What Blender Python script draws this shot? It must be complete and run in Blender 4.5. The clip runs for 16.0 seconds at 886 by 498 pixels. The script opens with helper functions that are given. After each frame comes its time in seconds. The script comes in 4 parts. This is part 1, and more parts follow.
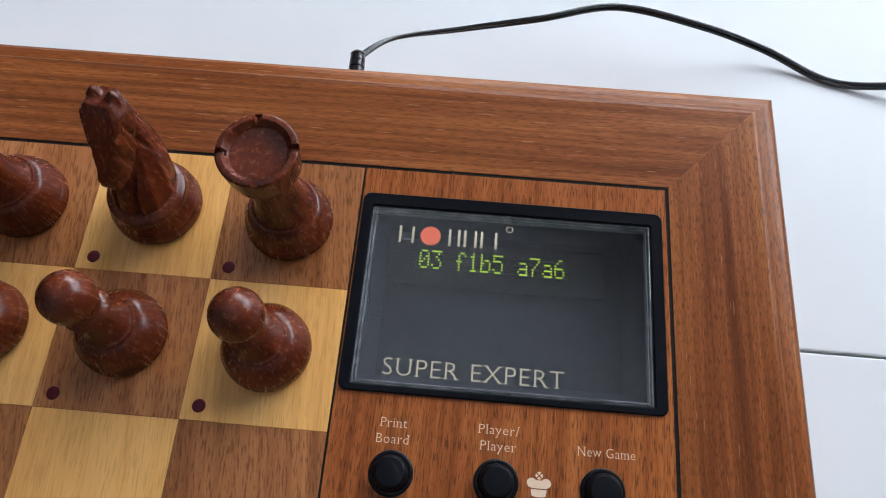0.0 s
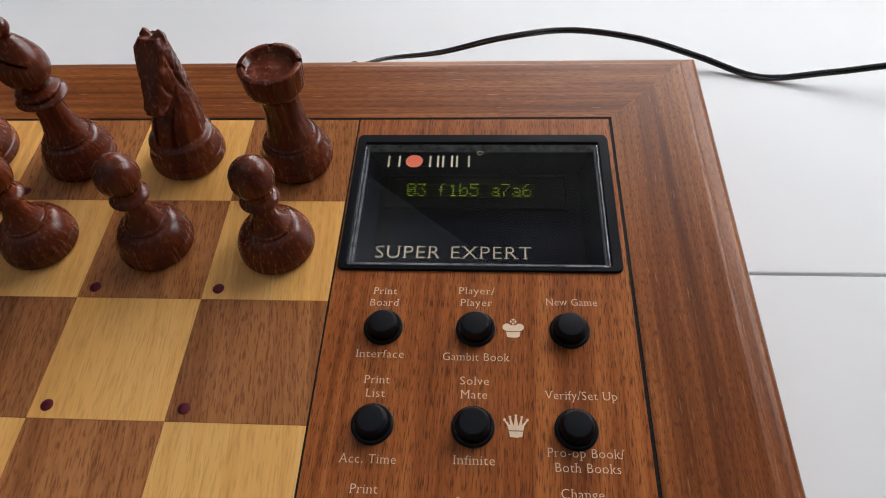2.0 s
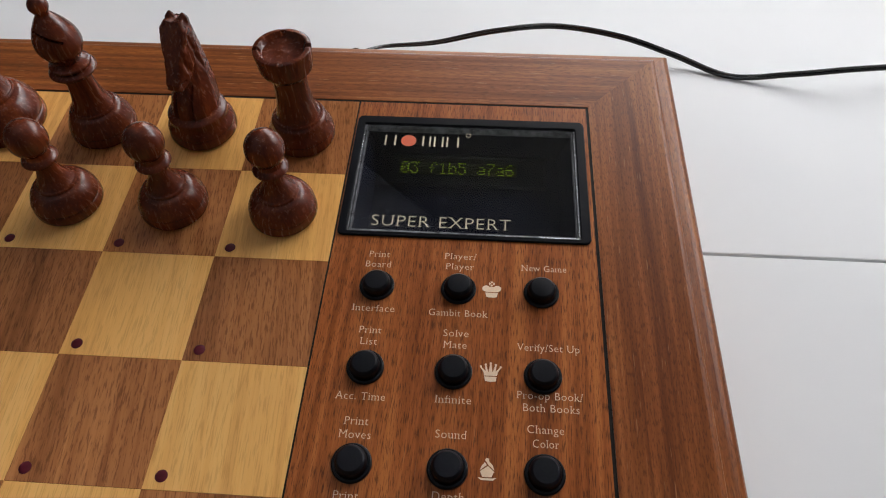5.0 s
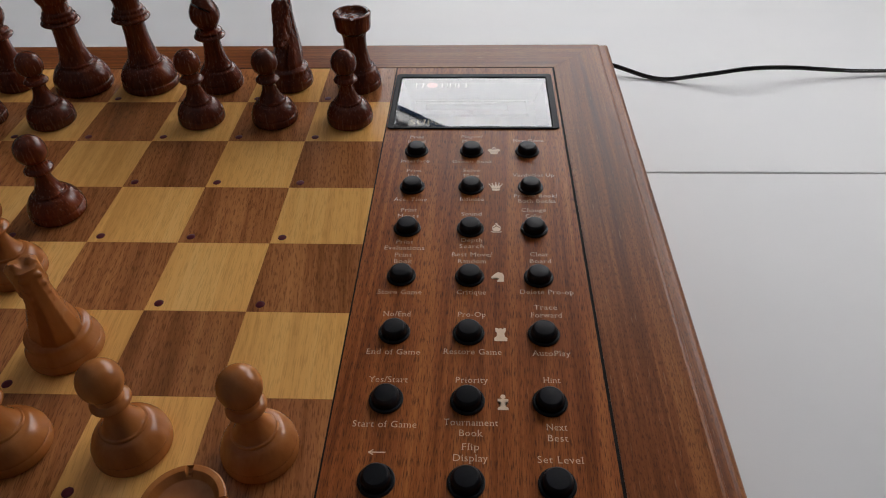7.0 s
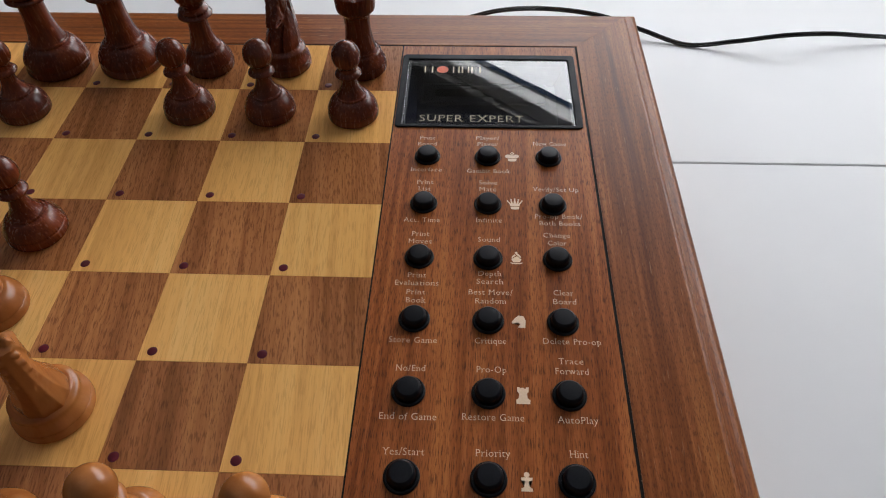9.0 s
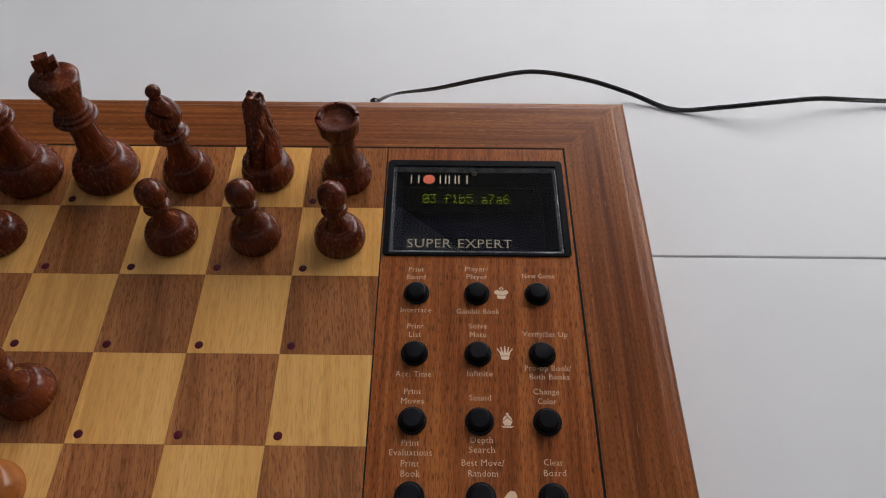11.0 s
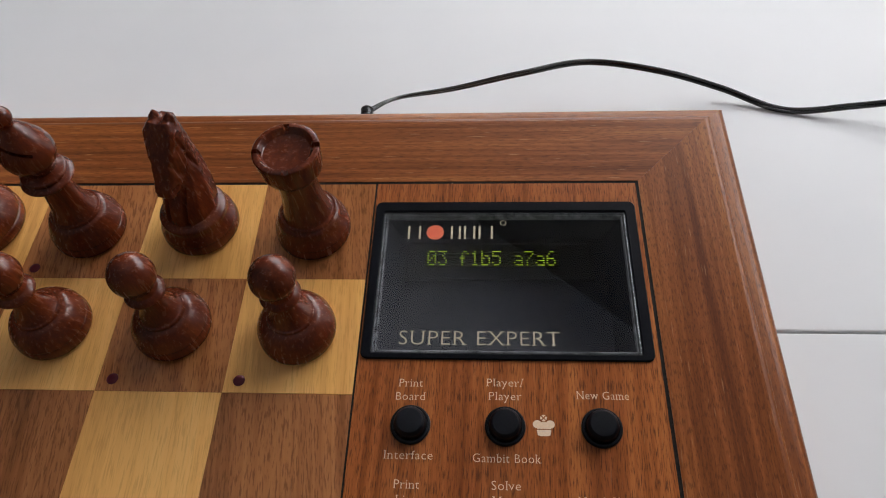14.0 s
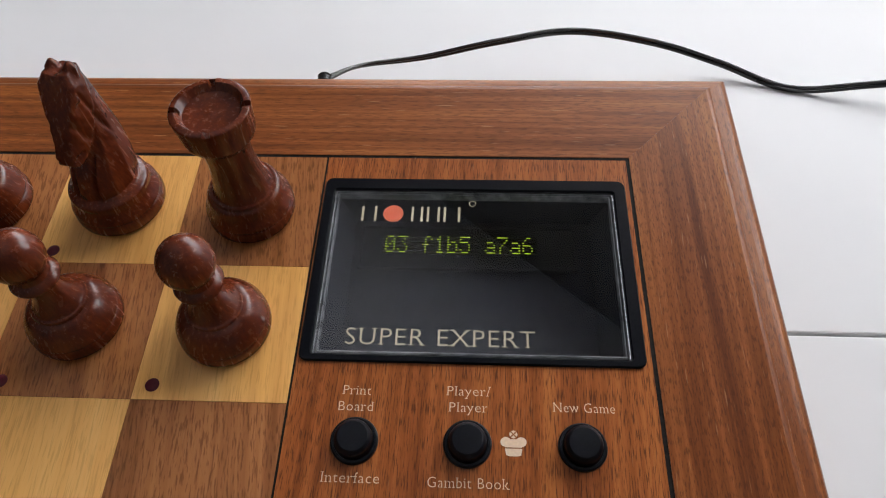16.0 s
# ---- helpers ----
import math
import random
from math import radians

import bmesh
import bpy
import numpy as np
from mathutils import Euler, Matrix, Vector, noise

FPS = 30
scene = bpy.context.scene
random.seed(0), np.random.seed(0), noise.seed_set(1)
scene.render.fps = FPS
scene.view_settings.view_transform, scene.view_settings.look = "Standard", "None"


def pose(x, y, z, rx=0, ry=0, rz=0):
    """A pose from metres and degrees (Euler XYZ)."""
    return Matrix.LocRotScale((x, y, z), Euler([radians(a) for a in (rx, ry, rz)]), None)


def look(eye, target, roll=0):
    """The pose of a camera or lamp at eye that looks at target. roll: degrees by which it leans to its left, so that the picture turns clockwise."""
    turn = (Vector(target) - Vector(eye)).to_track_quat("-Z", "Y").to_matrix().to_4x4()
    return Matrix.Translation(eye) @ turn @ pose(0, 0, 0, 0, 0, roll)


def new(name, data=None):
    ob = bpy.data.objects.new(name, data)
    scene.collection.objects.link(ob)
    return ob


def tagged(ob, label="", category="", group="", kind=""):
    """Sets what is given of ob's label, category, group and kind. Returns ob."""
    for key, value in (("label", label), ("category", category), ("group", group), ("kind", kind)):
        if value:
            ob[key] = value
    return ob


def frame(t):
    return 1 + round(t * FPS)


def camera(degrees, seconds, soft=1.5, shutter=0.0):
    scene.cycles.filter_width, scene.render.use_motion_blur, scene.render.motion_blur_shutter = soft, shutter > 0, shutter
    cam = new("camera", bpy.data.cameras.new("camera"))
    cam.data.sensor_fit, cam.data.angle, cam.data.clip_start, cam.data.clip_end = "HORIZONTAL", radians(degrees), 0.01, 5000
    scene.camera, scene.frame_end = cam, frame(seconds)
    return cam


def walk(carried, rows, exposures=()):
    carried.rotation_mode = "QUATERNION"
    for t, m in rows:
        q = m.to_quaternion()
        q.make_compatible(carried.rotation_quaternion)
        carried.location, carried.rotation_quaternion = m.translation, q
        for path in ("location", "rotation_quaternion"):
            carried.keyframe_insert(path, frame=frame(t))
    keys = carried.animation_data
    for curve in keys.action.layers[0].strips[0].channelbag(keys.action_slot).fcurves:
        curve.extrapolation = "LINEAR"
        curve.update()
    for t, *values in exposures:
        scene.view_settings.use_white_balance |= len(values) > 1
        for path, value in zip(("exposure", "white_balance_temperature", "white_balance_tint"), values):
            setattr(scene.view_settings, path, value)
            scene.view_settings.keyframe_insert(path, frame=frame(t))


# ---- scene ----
import collections

cam = camera(64.9, 16.0, soft=1.1)
# t, eye x y z, yaw to the left, pitch, lean to the right
PATH = [
    (0, 0.0305, -0.0977, 0.2301, 4.33, -67.62, -0.55),
    (0.5, 0.0380, -0.0950, 0.2324, 5.06, -68.26, 1.01),
    (1, 0.0412, -0.1081, 0.2278, 7.22, -68.13, 5.20),
    (1.5, 0.0443, -0.1450, 0.2235, 8.93, -60.07, 5.98),
    (2, 0.0472, -0.1824, 0.2202, 6.62, -53.38, 4.73),
    (2.5, 0.0473, -0.2069, 0.1972, 8.46, -44.83, 4.57),
    (3, 0.0438, -0.2170, 0.1744, 4.63, -46.31, 1.03),
    (3.5, 0.0472, -0.2032, 0.1878, 3.47, -50.13, -0.12),
    (4, 0.0475, -0.1820, 0.2092, 3.81, -54.52, 2.34),
    (4.2, 0.0453, -0.1770, 0.2126, 3.25, -55.33, 2.12),
    (6.3, 0.0963, -0.3053, 0.2782, 12.20, -46.03, 3.65),
    (6.5, 0.1056, -0.3228, 0.2793, 11.50, -43.90, 5.35),
    (7, 0.0451, -0.3623, 0.2327, 3.50, -41.27, 1.80),
    (7.5, 0.0272, -0.3633, 0.2006, 1.30, -44.78, 0.52),
    (8, 0.0348, -0.3466, 0.2155, 1.78, -46.83, 2.13),
    (8.5, 0.0305, -0.3329, 0.2365, 3.21, -47.07, 2.47),
    (9, 0.0360, -0.3120, 0.2512, 3.30, -48.99, 1.34),
    (9.5, 0.0346, -0.2944, 0.2688, 1.88, -50.02, -0.34),
    (10, 0.0350, -0.2805, 0.2971, 1.76, -51.10, 0.11),
    (10.2, 0.0340, -0.2698, 0.3024, 1.21, -52.00, 0.34),
    (12.3, 0.0266, -0.2027, 0.3097, 0.02, -57.47, -0.49),
    (12.5, 0.0333, -0.1918, 0.2959, 1.09, -56.82, 0.06),
    (13, 0.0348, -0.1608, 0.2685, 4.79, -58.13, 3.27),
    (13.5, 0.0418, -0.1568, 0.2569, 6.32, -57.68, 3.80),
    (14, 0.0388, -0.1486, 0.2363, 6.96, -56.58, 5.73),
    (14.5, 0.0370, -0.1336, 0.2117, 5.68, -57.61, 3.47),
    (15, 0.0387, -0.1230, 0.2014, 4.82, -58.19, 2.43),
    (15.5, 0.0415, -0.1260, 0.2025, 4.82, -57.77, 3.18),
    (16, 0.0440, -0.1333, 0.2079, 4.79, -57.13, 3.06),
]
EXPOSURES = [(0, -0.08, 5900, 8), (1.5, -0.2, 6380, 10), (3, -0.4, 6680, 11), (4.2, -0.32, 6640, 11), (6.3, -0.75, 6550, 11), (7, -0.9, 6680, 12), (7.6, -0.5, 6680, 11),
             (9, -0.45, 6430, 11), (10.2, -0.55, 6570, 12), (12.3, -0.83, 6640, 13), (13, -0.72, 6640, 13), (14, -0.47, 6560, 12), (16, -0.25, 6520, 12)]


def aim(x, y, z, yaw, pitch, lean):
    a, b = radians(yaw), radians(pitch)
    way = (-math.sin(a) * math.cos(b), math.cos(a) * math.cos(b), math.sin(b))
    return look((x, y, z), (x + way[0], y + way[1], z + way[2]), -lean)


walk(cam, [(t, aim(*p)) for t, *p in PATH], EXPOSURES)

# ---- light ----
ROOM = 40.0           # the room stands turned by this against the board, to the right
WALL_D = 1.1          # from the board to the window wall
TOP, CEIL, FLOOR, SILL = 1.12, 2.1, -0.74, 0.30
WIN_L, WIN_R = -1.55, 0.68
na = radians(ROOM)
NRM = Vector((math.sin(na), math.cos(na), 0))
LAT = Vector((math.cos(na), -math.sin(na), 0))
MID = Vector((0.04, -0.03, 0))


def room(u, n, z):
    return MID + LAT * u + NRM * n + Vector((0, 0, z))


world = bpy.data.worlds.new("sky")
scene.world = world
world.use_nodes = True
wn = world.node_tree
sky = wn.nodes.new("ShaderNodeTexSky")
sky.sky_type, sky.sun_disc = "NISHITA", False
sky.sun_elevation, sky.sun_rotation = radians(40), radians(200)
wn.links.new(sky.outputs[0], wn.nodes["Background"].inputs[0])
wn.nodes["Background"].inputs[1].default_value = 0.1

lamp = bpy.data.lights.new("window_daylight", "AREA")
lamp.shape, lamp.size, lamp.size_y = "RECTANGLE", WIN_R - WIN_L - 0.1, TOP - SILL - 0.12
lamp.energy, lamp.color = 29.0, (0.97, 0.985, 1.0)
lamp_ob = new("window_daylight", lamp)
c = room((WIN_L + WIN_R) / 2, WALL_D + 0.09, (TOP + SILL) / 2)
lamp_ob.matrix_world = look(c, c - NRM)


# ---- materials ----
def material(name, colour=(0.8, 0.8, 0.8), rough=0.5, metal=0.0, spec=0.5):
    m = bpy.data.materials.new(name)
    m.use_nodes = True
    b = m.node_tree.nodes["Principled BSDF"]
    b.inputs["Base Color"].default_value = (*colour, 1)
    b.inputs["Roughness"].default_value = rough
    b.inputs["Metallic"].default_value = metal
    b.inputs["Specular IOR Level"].default_value = spec
    return m


def noisy(m, a, b, scale, stretch=(1, 1, 1), rough=None, bump=0.0, bump_dist=0.0002, detail=4.0, chips=None):
    """Mix two close colours by noise, with fine relief."""
    t, N = m.node_tree, m.node_tree.nodes
    bs = N["Principled BSDF"]
    co, mp, no, ra = N.new("ShaderNodeTexCoord"), N.new("ShaderNodeMapping"), N.new("ShaderNodeTexNoise"), N.new("ShaderNodeValToRGB")
    mp.inputs["Scale"].default_value = stretch
    no.inputs["Scale"].default_value, no.inputs["Detail"].default_value = scale, detail
    ra.color_ramp.elements[0].color, ra.color_ramp.elements[1].color = (*a, 1), (*b, 1)
    ra.color_ramp.elements[0].position, ra.color_ramp.elements[1].position = 0.3, 0.7
    if chips:
        for at, col in ((0.735, b), (0.76, chips)):
            ra.color_ramp.elements.new(at).color = (*col, 1)
    L = t.links.new
    L(co.outputs["Object"], mp.inputs["Vector"]), L(mp.outputs[0], no.inputs["Vector"]), L(no.outputs["Fac"], ra.inputs[0])
    L(ra.outputs[0], bs.inputs["Base Color"])
    if rough:
        mr = N.new("ShaderNodeMapRange")
        mr.inputs["To Min"].default_value, mr.inputs["To Max"].default_value = rough
        L(no.outputs["Fac"], mr.inputs[0]), L(mr.outputs[0], bs.inputs["Roughness"])
    if bump:
        bu = N.new("ShaderNodeBump")
        bu.inputs["Strength"].default_value, bu.inputs["Distance"].default_value = bump, bump_dist
        L(no.outputs["Fac"], bu.inputs["Height"]), L(bu.outputs[0], bs.inputs["Normal"])
    return m


def wood(name, dark, mid, light, pore, axis="Y", across=420.0, along=9.0, pore_across=2300.0, pore_along=150.0, pores=0.5,
         band=45.0, lean=0.0, rough=(0.26, 0.4), coat=0.0, vary=0.12, pale=0.0, bump=0.25, wobble=0.0, pieces=False, spec=0.25):
    """Veneer or turned wood: broad bands, grain lines and short dark pores along one axis, slightly different from piece to piece."""
    m = bpy.data.materials.new(name)
    m.use_nodes = True
    t, N, L = m.node_tree, m.node_tree.nodes, m.node_tree.links.new
    bs = N["Principled BSDF"]
    co, info = N.new("ShaderNodeTexCoord"), N.new("ShaderNodeObjectInfo")
    off = N.new("ShaderNodeVectorMath")
    off.operation = "SCALE"
    off.inputs[0].default_value = (3.1, 5.3, 7.7)
    if pieces:
        off.operation = "MULTIPLY"
        off.inputs[1].default_value = (7.0, 9.0, 3.0)
        L(info.outputs["Location"], off.inputs[0])
    else:
        L(info.outputs["Random"], off.inputs["Scale"])
    tilt = N.new("ShaderNodeMapping")
    tilt.inputs["Rotation"].default_value = (0, 0, radians(lean))
    L(co.outputs["Object"], tilt.inputs["Vector"])
    warp = N.new("ShaderNodeTexNoise")
    warp.inputs["Scale"].default_value, warp.inputs["Detail"].default_value = 28.0, 2.0
    L(tilt.outputs[0], warp.inputs["Vector"])
    wob = N.new("ShaderNodeVectorMath")
    wob.operation = "MULTIPLY_ADD"
    wob.inputs[1].default_value = (wobble,) * 3
    L(warp.outputs["Color"], wob.inputs[0]), L(tilt.outputs[0], wob.inputs[2])
    add = N.new("ShaderNodeVectorMath")
    L(wob.outputs[0], add.inputs[0]), L(off.outputs[0], add.inputs[1])

    def grain(ac, al, detail, distortion=0.0, rough_=0.55):
        mp = N.new("ShaderNodeMapping")
        mp.inputs["Scale"].default_value = {"X": (al, ac, ac), "Y": (ac, al, ac), "Z": (ac, ac, al)}[axis]
        no = N.new("ShaderNodeTexNoise")
        no.inputs["Scale"].default_value, no.inputs["Detail"].default_value = 1.0, detail
        no.inputs["Distortion"].default_value, no.inputs["Roughness"].default_value = distortion, rough_
        L(add.outputs[0], mp.inputs["Vector"]), L(mp.outputs[0], no.inputs["Vector"])
        return no.outputs["Fac"]

    broad, lines, dots = grain(band, band * 0.05, 3.0, 0.4), grain(across, along, 5.0, 0.2, 0.62), grain(pore_across, pore_along, 2.0)
    mixf = N.new("ShaderNodeMath")
    mixf.operation = "MULTIPLY_ADD"
    mixf.inputs[1].default_value = 0.5
    half = N.new("ShaderNodeMath")
    half.operation = "MULTIPLY"
    half.inputs[1].default_value = 0.5
    L(lines, half.inputs[0]), L(broad, mixf.inputs[0]), L(half.outputs[0], mixf.inputs[2])
    ra = N.new("ShaderNodeValToRGB")
    e = ra.color_ramp.elements
    e[0].position, e[0].color = 0.36, (*dark, 1)
    e[1].position, e[1].color = 0.64, (*light, 1)
    k = e.new(0.5)
    k.color = (*mid, 1)
    L(mixf.outputs[0], ra.inputs[0])
    pr = N.new("ShaderNodeMapRange")
    pr.inputs["From Min"].default_value, pr.inputs["From Max"].default_value = 0.49, 0.36
    pr.inputs["To Max"].default_value = pores
    L(dots, pr.inputs[0])
    mx = N.new("ShaderNodeMix")
    mx.data_type = "RGBA"
    L(pr.outputs[0], mx.inputs["Factor"]), L(ra.outputs[0], mx.inputs["A"])
    mx.inputs["B"].default_value = (*pore, 1)
    last = mx.outputs["Result"]
    if pale:
        fl = grain(1900.0, 110.0, 1.0)
        fr = N.new("ShaderNodeMapRange")
        fr.inputs["From Min"].default_value, fr.inputs["From Max"].default_value = 0.69, 0.76
        fr.inputs["To Max"].default_value = pale
        L(fl, fr.inputs[0])
        m2 = N.new("ShaderNodeMix")
        m2.data_type = "RGBA"
        L(fr.outputs[0], m2.inputs["Factor"]), L(last, m2.inputs["A"])
        m2.inputs["B"].default_value = (0.5, 0.26, 0.12, 1)
        last = m2.outputs["Result"]
    hsv = N.new("ShaderNodeHueSaturation")
    vr = N.new("ShaderNodeMapRange")
    vr.inputs["To Min"].default_value, vr.inputs["To Max"].default_value = 1 - vary, 1 + vary
    if not pieces:
        L(info.outputs["Random"], vr.inputs[0])
    else:
        vr.inputs[0].default_value = 0.5
    L(vr.outputs[0], hsv.inputs["Value"]), L(last, hsv.inputs["Color"])
    L(hsv.outputs[0], bs.inputs["Base Color"])
    rr = N.new("ShaderNodeMapRange")
    rr.inputs["To Min"].default_value, rr.inputs["To Max"].default_value = rough
    L(lines, rr.inputs[0]), L(rr.outputs[0], bs.inputs["Roughness"])
    bu = N.new("ShaderNodeBump")
    bu.inputs["Strength"].default_value, bu.inputs["Distance"].default_value = bump, 0.00006
    L(dots, bu.inputs["Height"]), L(bu.outputs[0], bs.inputs["Normal"])
    bs.inputs["Specular IOR Level"].default_value = spec
    bs.inputs["Coat Weight"].default_value, bs.inputs["Coat Roughness"].default_value = coat, 0.22
    return m


FRAME_COL = ((0.122, 0.0315, 0.0080), (0.232, 0.0670, 0.0165), (0.36, 0.124, 0.0320), (0.068, 0.0180, 0.0062))
M = {
    "frame_x": wood("walnut_rail_across", *FRAME_COL, axis="X", pale=0.6, band=150, vary=0.03, pores=0.5, pore_along=300.0, pore_across=2700.0, across=620.0, along=8.0, bump=0.15, spec=0.2),
    "frame_y": wood("walnut_rail_along", *FRAME_COL, axis="Y", pale=0.35, band=150, vary=0.03, pores=0.6, pore_along=420.0, pore_across=2700.0, across=620.0, along=8.0, bump=0.15, spec=0.2),
    "panel": wood("walnut_panel", (0.195, 0.0480, 0.0108), (0.335, 0.0960, 0.0220), (0.465, 0.154, 0.039), (0.055, 0.0140, 0.0055), axis="Y", pores=0.75,
                  lean=1.5, band=120, vary=0.02, pore_along=230.0, pore_across=3400.0, across=620.0, along=7.0, bump=0.2, pale=0.2, spec=0.2),
    "dark_square": wood("walnut_square", (0.250, 0.087, 0.0275), (0.400, 0.151, 0.049), (0.530, 0.218, 0.076), (0.092, 0.0295, 0.0110), axis="Y", lean=-7,
                        pores=0.55, pore_along=240.0, pore_across=2100.0, band=60, vary=0.12, rough=(0.15, 0.28), spec=0.3, pale=0.18),
    "light_square": wood("maple_square", (0.675, 0.330, 0.090), (0.83, 0.438, 0.130), (0.885, 0.515, 0.175), (0.4536, 0.1995, 0.0456), axis="Y", lean=-4,
                         pores=0.32, across=260.0, along=6.0, band=40, vary=0.05, bump=0.1, rough=(0.15, 0.26), spec=0.3),
    "dark_piece": wood("dark_turned_wood", (0.062, 0.0100, 0.0034), (0.112, 0.0195, 0.0056), (0.200, 0.042, 0.0105), (0.040, 0.0070, 0.0030), axis="Z",
                       across=900.0, along=50.0, band=90, pores=0.3, pore_along=420.0, rough=(0.19, 0.33), coat=0.0, spec=0.45, wobble=0.003, pieces=True, bump=0.1, vary=0.0),
    "light_piece": wood("boxwood", (0.265, 0.083, 0.0195), (0.345, 0.117, 0.028), (0.42, 0.158, 0.042), (0.25, 0.08, 0.021), axis="Z", across=160.0,
                        along=14.0, band=60, pores=0.12, rough=(0.2, 0.3), coat=0.0, spec=0.45, bump=0.04, wobble=0.01, pieces=True, vary=0.0),
    "inlay": noisy(material("black_inlay", rough=0.7, spec=0.12), (0.008, 0.007, 0.006), (0.02, 0.017, 0.014), 900, chips=(0.30, 0.21, 0.14)),
    "plastic": noisy(material("black_plastic", rough=0.36, spec=0.22), (0.0024, 0.0029, 0.0052), (0.0042, 0.005, 0.008), 2500, bump=0.12, bump_dist=0.00005),
    "bezel": noisy(material("bezel_plastic", rough=0.36, spec=0.09), (0.0034, 0.004, 0.0062), (0.0058, 0.0066, 0.0095), 1800, bump=0.08, bump_dist=0.00003),
    "recess": noisy(material("recess_plastic", rough=0.8, spec=0.0), (0.0046, 0.0055, 0.0110), (0.0066, 0.0078, 0.0145), 400),
    "edge_glint": noisy(material("painted_edge_glint", rough=0.25), (0.06, 0.065, 0.075), (0.30, 0.31, 0.33), 380),
    "lcd": material("lcd_glass", (0.0025, 0.0027, 0.0035), 0.6, spec=0.0),
    "lcd_frame": material("lcd_frame", (0.006, 0.0065, 0.009), 0.7, spec=0.0),
    "added_slats": material("added_slat_black", (0.002, 0.002, 0.002), 0.9, spec=0.0),
    "print": noisy(material("cream_print", rough=0.55), (0.76, 0.54, 0.37), (0.86, 0.64, 0.46), 1500),
    "print_pane": noisy(material("pale_print", rough=0.5), (0.50, 0.43, 0.28), (0.60, 0.52, 0.36), 1500),
    "orange": material("orange_print", (0.75, 0.12, 0.035), 0.5),
    "led": noisy(material("dark_red_lens", rough=0.34, spec=0.3), (0.085, 0.006, 0.014), (0.11, 0.009, 0.018), 900),
    "felt": noisy(material("green_felt", rough=0.95), (0.01, 0.03, 0.015), (0.015, 0.045, 0.02), 3000),
    "cord": noisy(material("black_cord", rough=0.27, spec=0.6), (0.010, 0.010, 0.011), (0.017, 0.017, 0.018), 600),
    "table": noisy(material("white_laminate", rough=0.42, spec=0.3), (0.765, 0.77, 0.78), (0.80, 0.80, 0.805), 14, rough=(0.36, 0.46), bump=0.02, bump_dist=0.0001),
    "table_edge": noisy(material("white_edge", rough=0.45), (0.70, 0.70, 0.70), (0.78, 0.78, 0.77), 60),
    "leg": noisy(material("white_metal_leg", rough=0.4), (0.68, 0.68, 0.68), (0.74, 0.74, 0.74), 30),
    "wall": noisy(material("wall_paint", rough=0.9), (0.31, 0.30, 0.285), (0.35, 0.34, 0.32), 6, bump=0.1, bump_dist=0.001),
    "ceiling": noisy(material("ceiling_paint", rough=0.9), (0.69, 0.71, 0.76), (0.74, 0.755, 0.80), 5, bump=0.1, bump_dist=0.001),
    "floor": wood("floor_boards", (0.12, 0.07, 0.035), (0.18, 0.11, 0.06), (0.24, 0.15, 0.09), (0.15, 0.08, 0.04), axis="X", across=30, along=1,
                  pore_across=200, pore_along=8, band=8, rough=(0.4, 0.55)),
    "window_frame": noisy(material("window_paint", rough=0.4), (0.74, 0.74, 0.73), (0.8, 0.8, 0.79), 20),
}
lit = material("lcd_segment", (0.25, 0.35, 0.03), 0.6)
lit.node_tree.nodes["Principled BSDF"].inputs["Emission Color"].default_value = (0.52, 0.78, 0.03, 1)
lit.node_tree.nodes["Principled BSDF"].inputs["Emission Strength"].default_value = 0.95
M["segment"] = lit
for key, ior in (("pane", 1.66), ("glass", 1.5)):
    g = material("clear_" + key, (1, 1, 1), 0.012 if key == "pane" else 0.0)
    gb = g.node_tree.nodes["Principled BSDF"]
    gb.inputs["Transmission Weight"].default_value, gb.inputs["IOR"].default_value = 1.0, ior
    M[key] = g


# ---- mesh helpers ----
def smooth_mesh(me, angle=35):
    for p in me.polygons:
        p.use_smooth = True
    me.set_sharp_from_angle(angle=radians(angle))


def link(name, me, mat, parent=None, label="", m=None, smooth=True, angle=35):
    if mat is not None:
        me.materials.clear()
        me.materials.append(M[mat])
    if smooth:
        smooth_mesh(me, angle)
    ob = new(name, me)
    if m is not None:
        ob.matrix_basis = m
    if parent is not None:
        ob.parent = parent
    if label:
        tagged(ob, label)
    return ob


def part(name, bm, mat, parent=None, label="", m=None, smooth=True, angle=35):
    me = bpy.data.meshes.new(name)
    bmesh.ops.recalc_face_normals(bm, faces=bm.faces)
    bm.to_mesh(me)
    bm.free()
    return link(name, me, mat, parent, label, m, smooth, angle)


def empty(name, at=(0, 0, 0), turn=0.0):
    ob = new(name)
    ob.empty_display_size = 0.02
    ob.matrix_basis = Matrix.Translation(at) @ Matrix.Rotation(turn, 4, "Z")
    return ob


def box(bm, x0, y0, z0, x1, y1, z1, bevel=0.0, seg=2, m=None):
    got = bmesh.ops.create_cube(bm, size=1)["verts"]
    for v in got:
        v.co = Vector(((x0 + x1) / 2 + v.co.x * (x1 - x0), (y0 + y1) / 2 + v.co.y * (y1 - y0), (z0 + z1) / 2 + v.co.z * (z1 - z0)))
    if bevel:
        es = list({e for v in got for e in v.link_edges})
        out = bmesh.ops.bevel(bm, geom=es, offset=bevel, segments=seg, affect="EDGES", profile=0.5)
        got = list({v for f in out["faces"] for v in f.verts} | {v for v in got if v.is_valid})
    if m is not None:
        for v in got:
            v.co = m @ v.co
    return bm


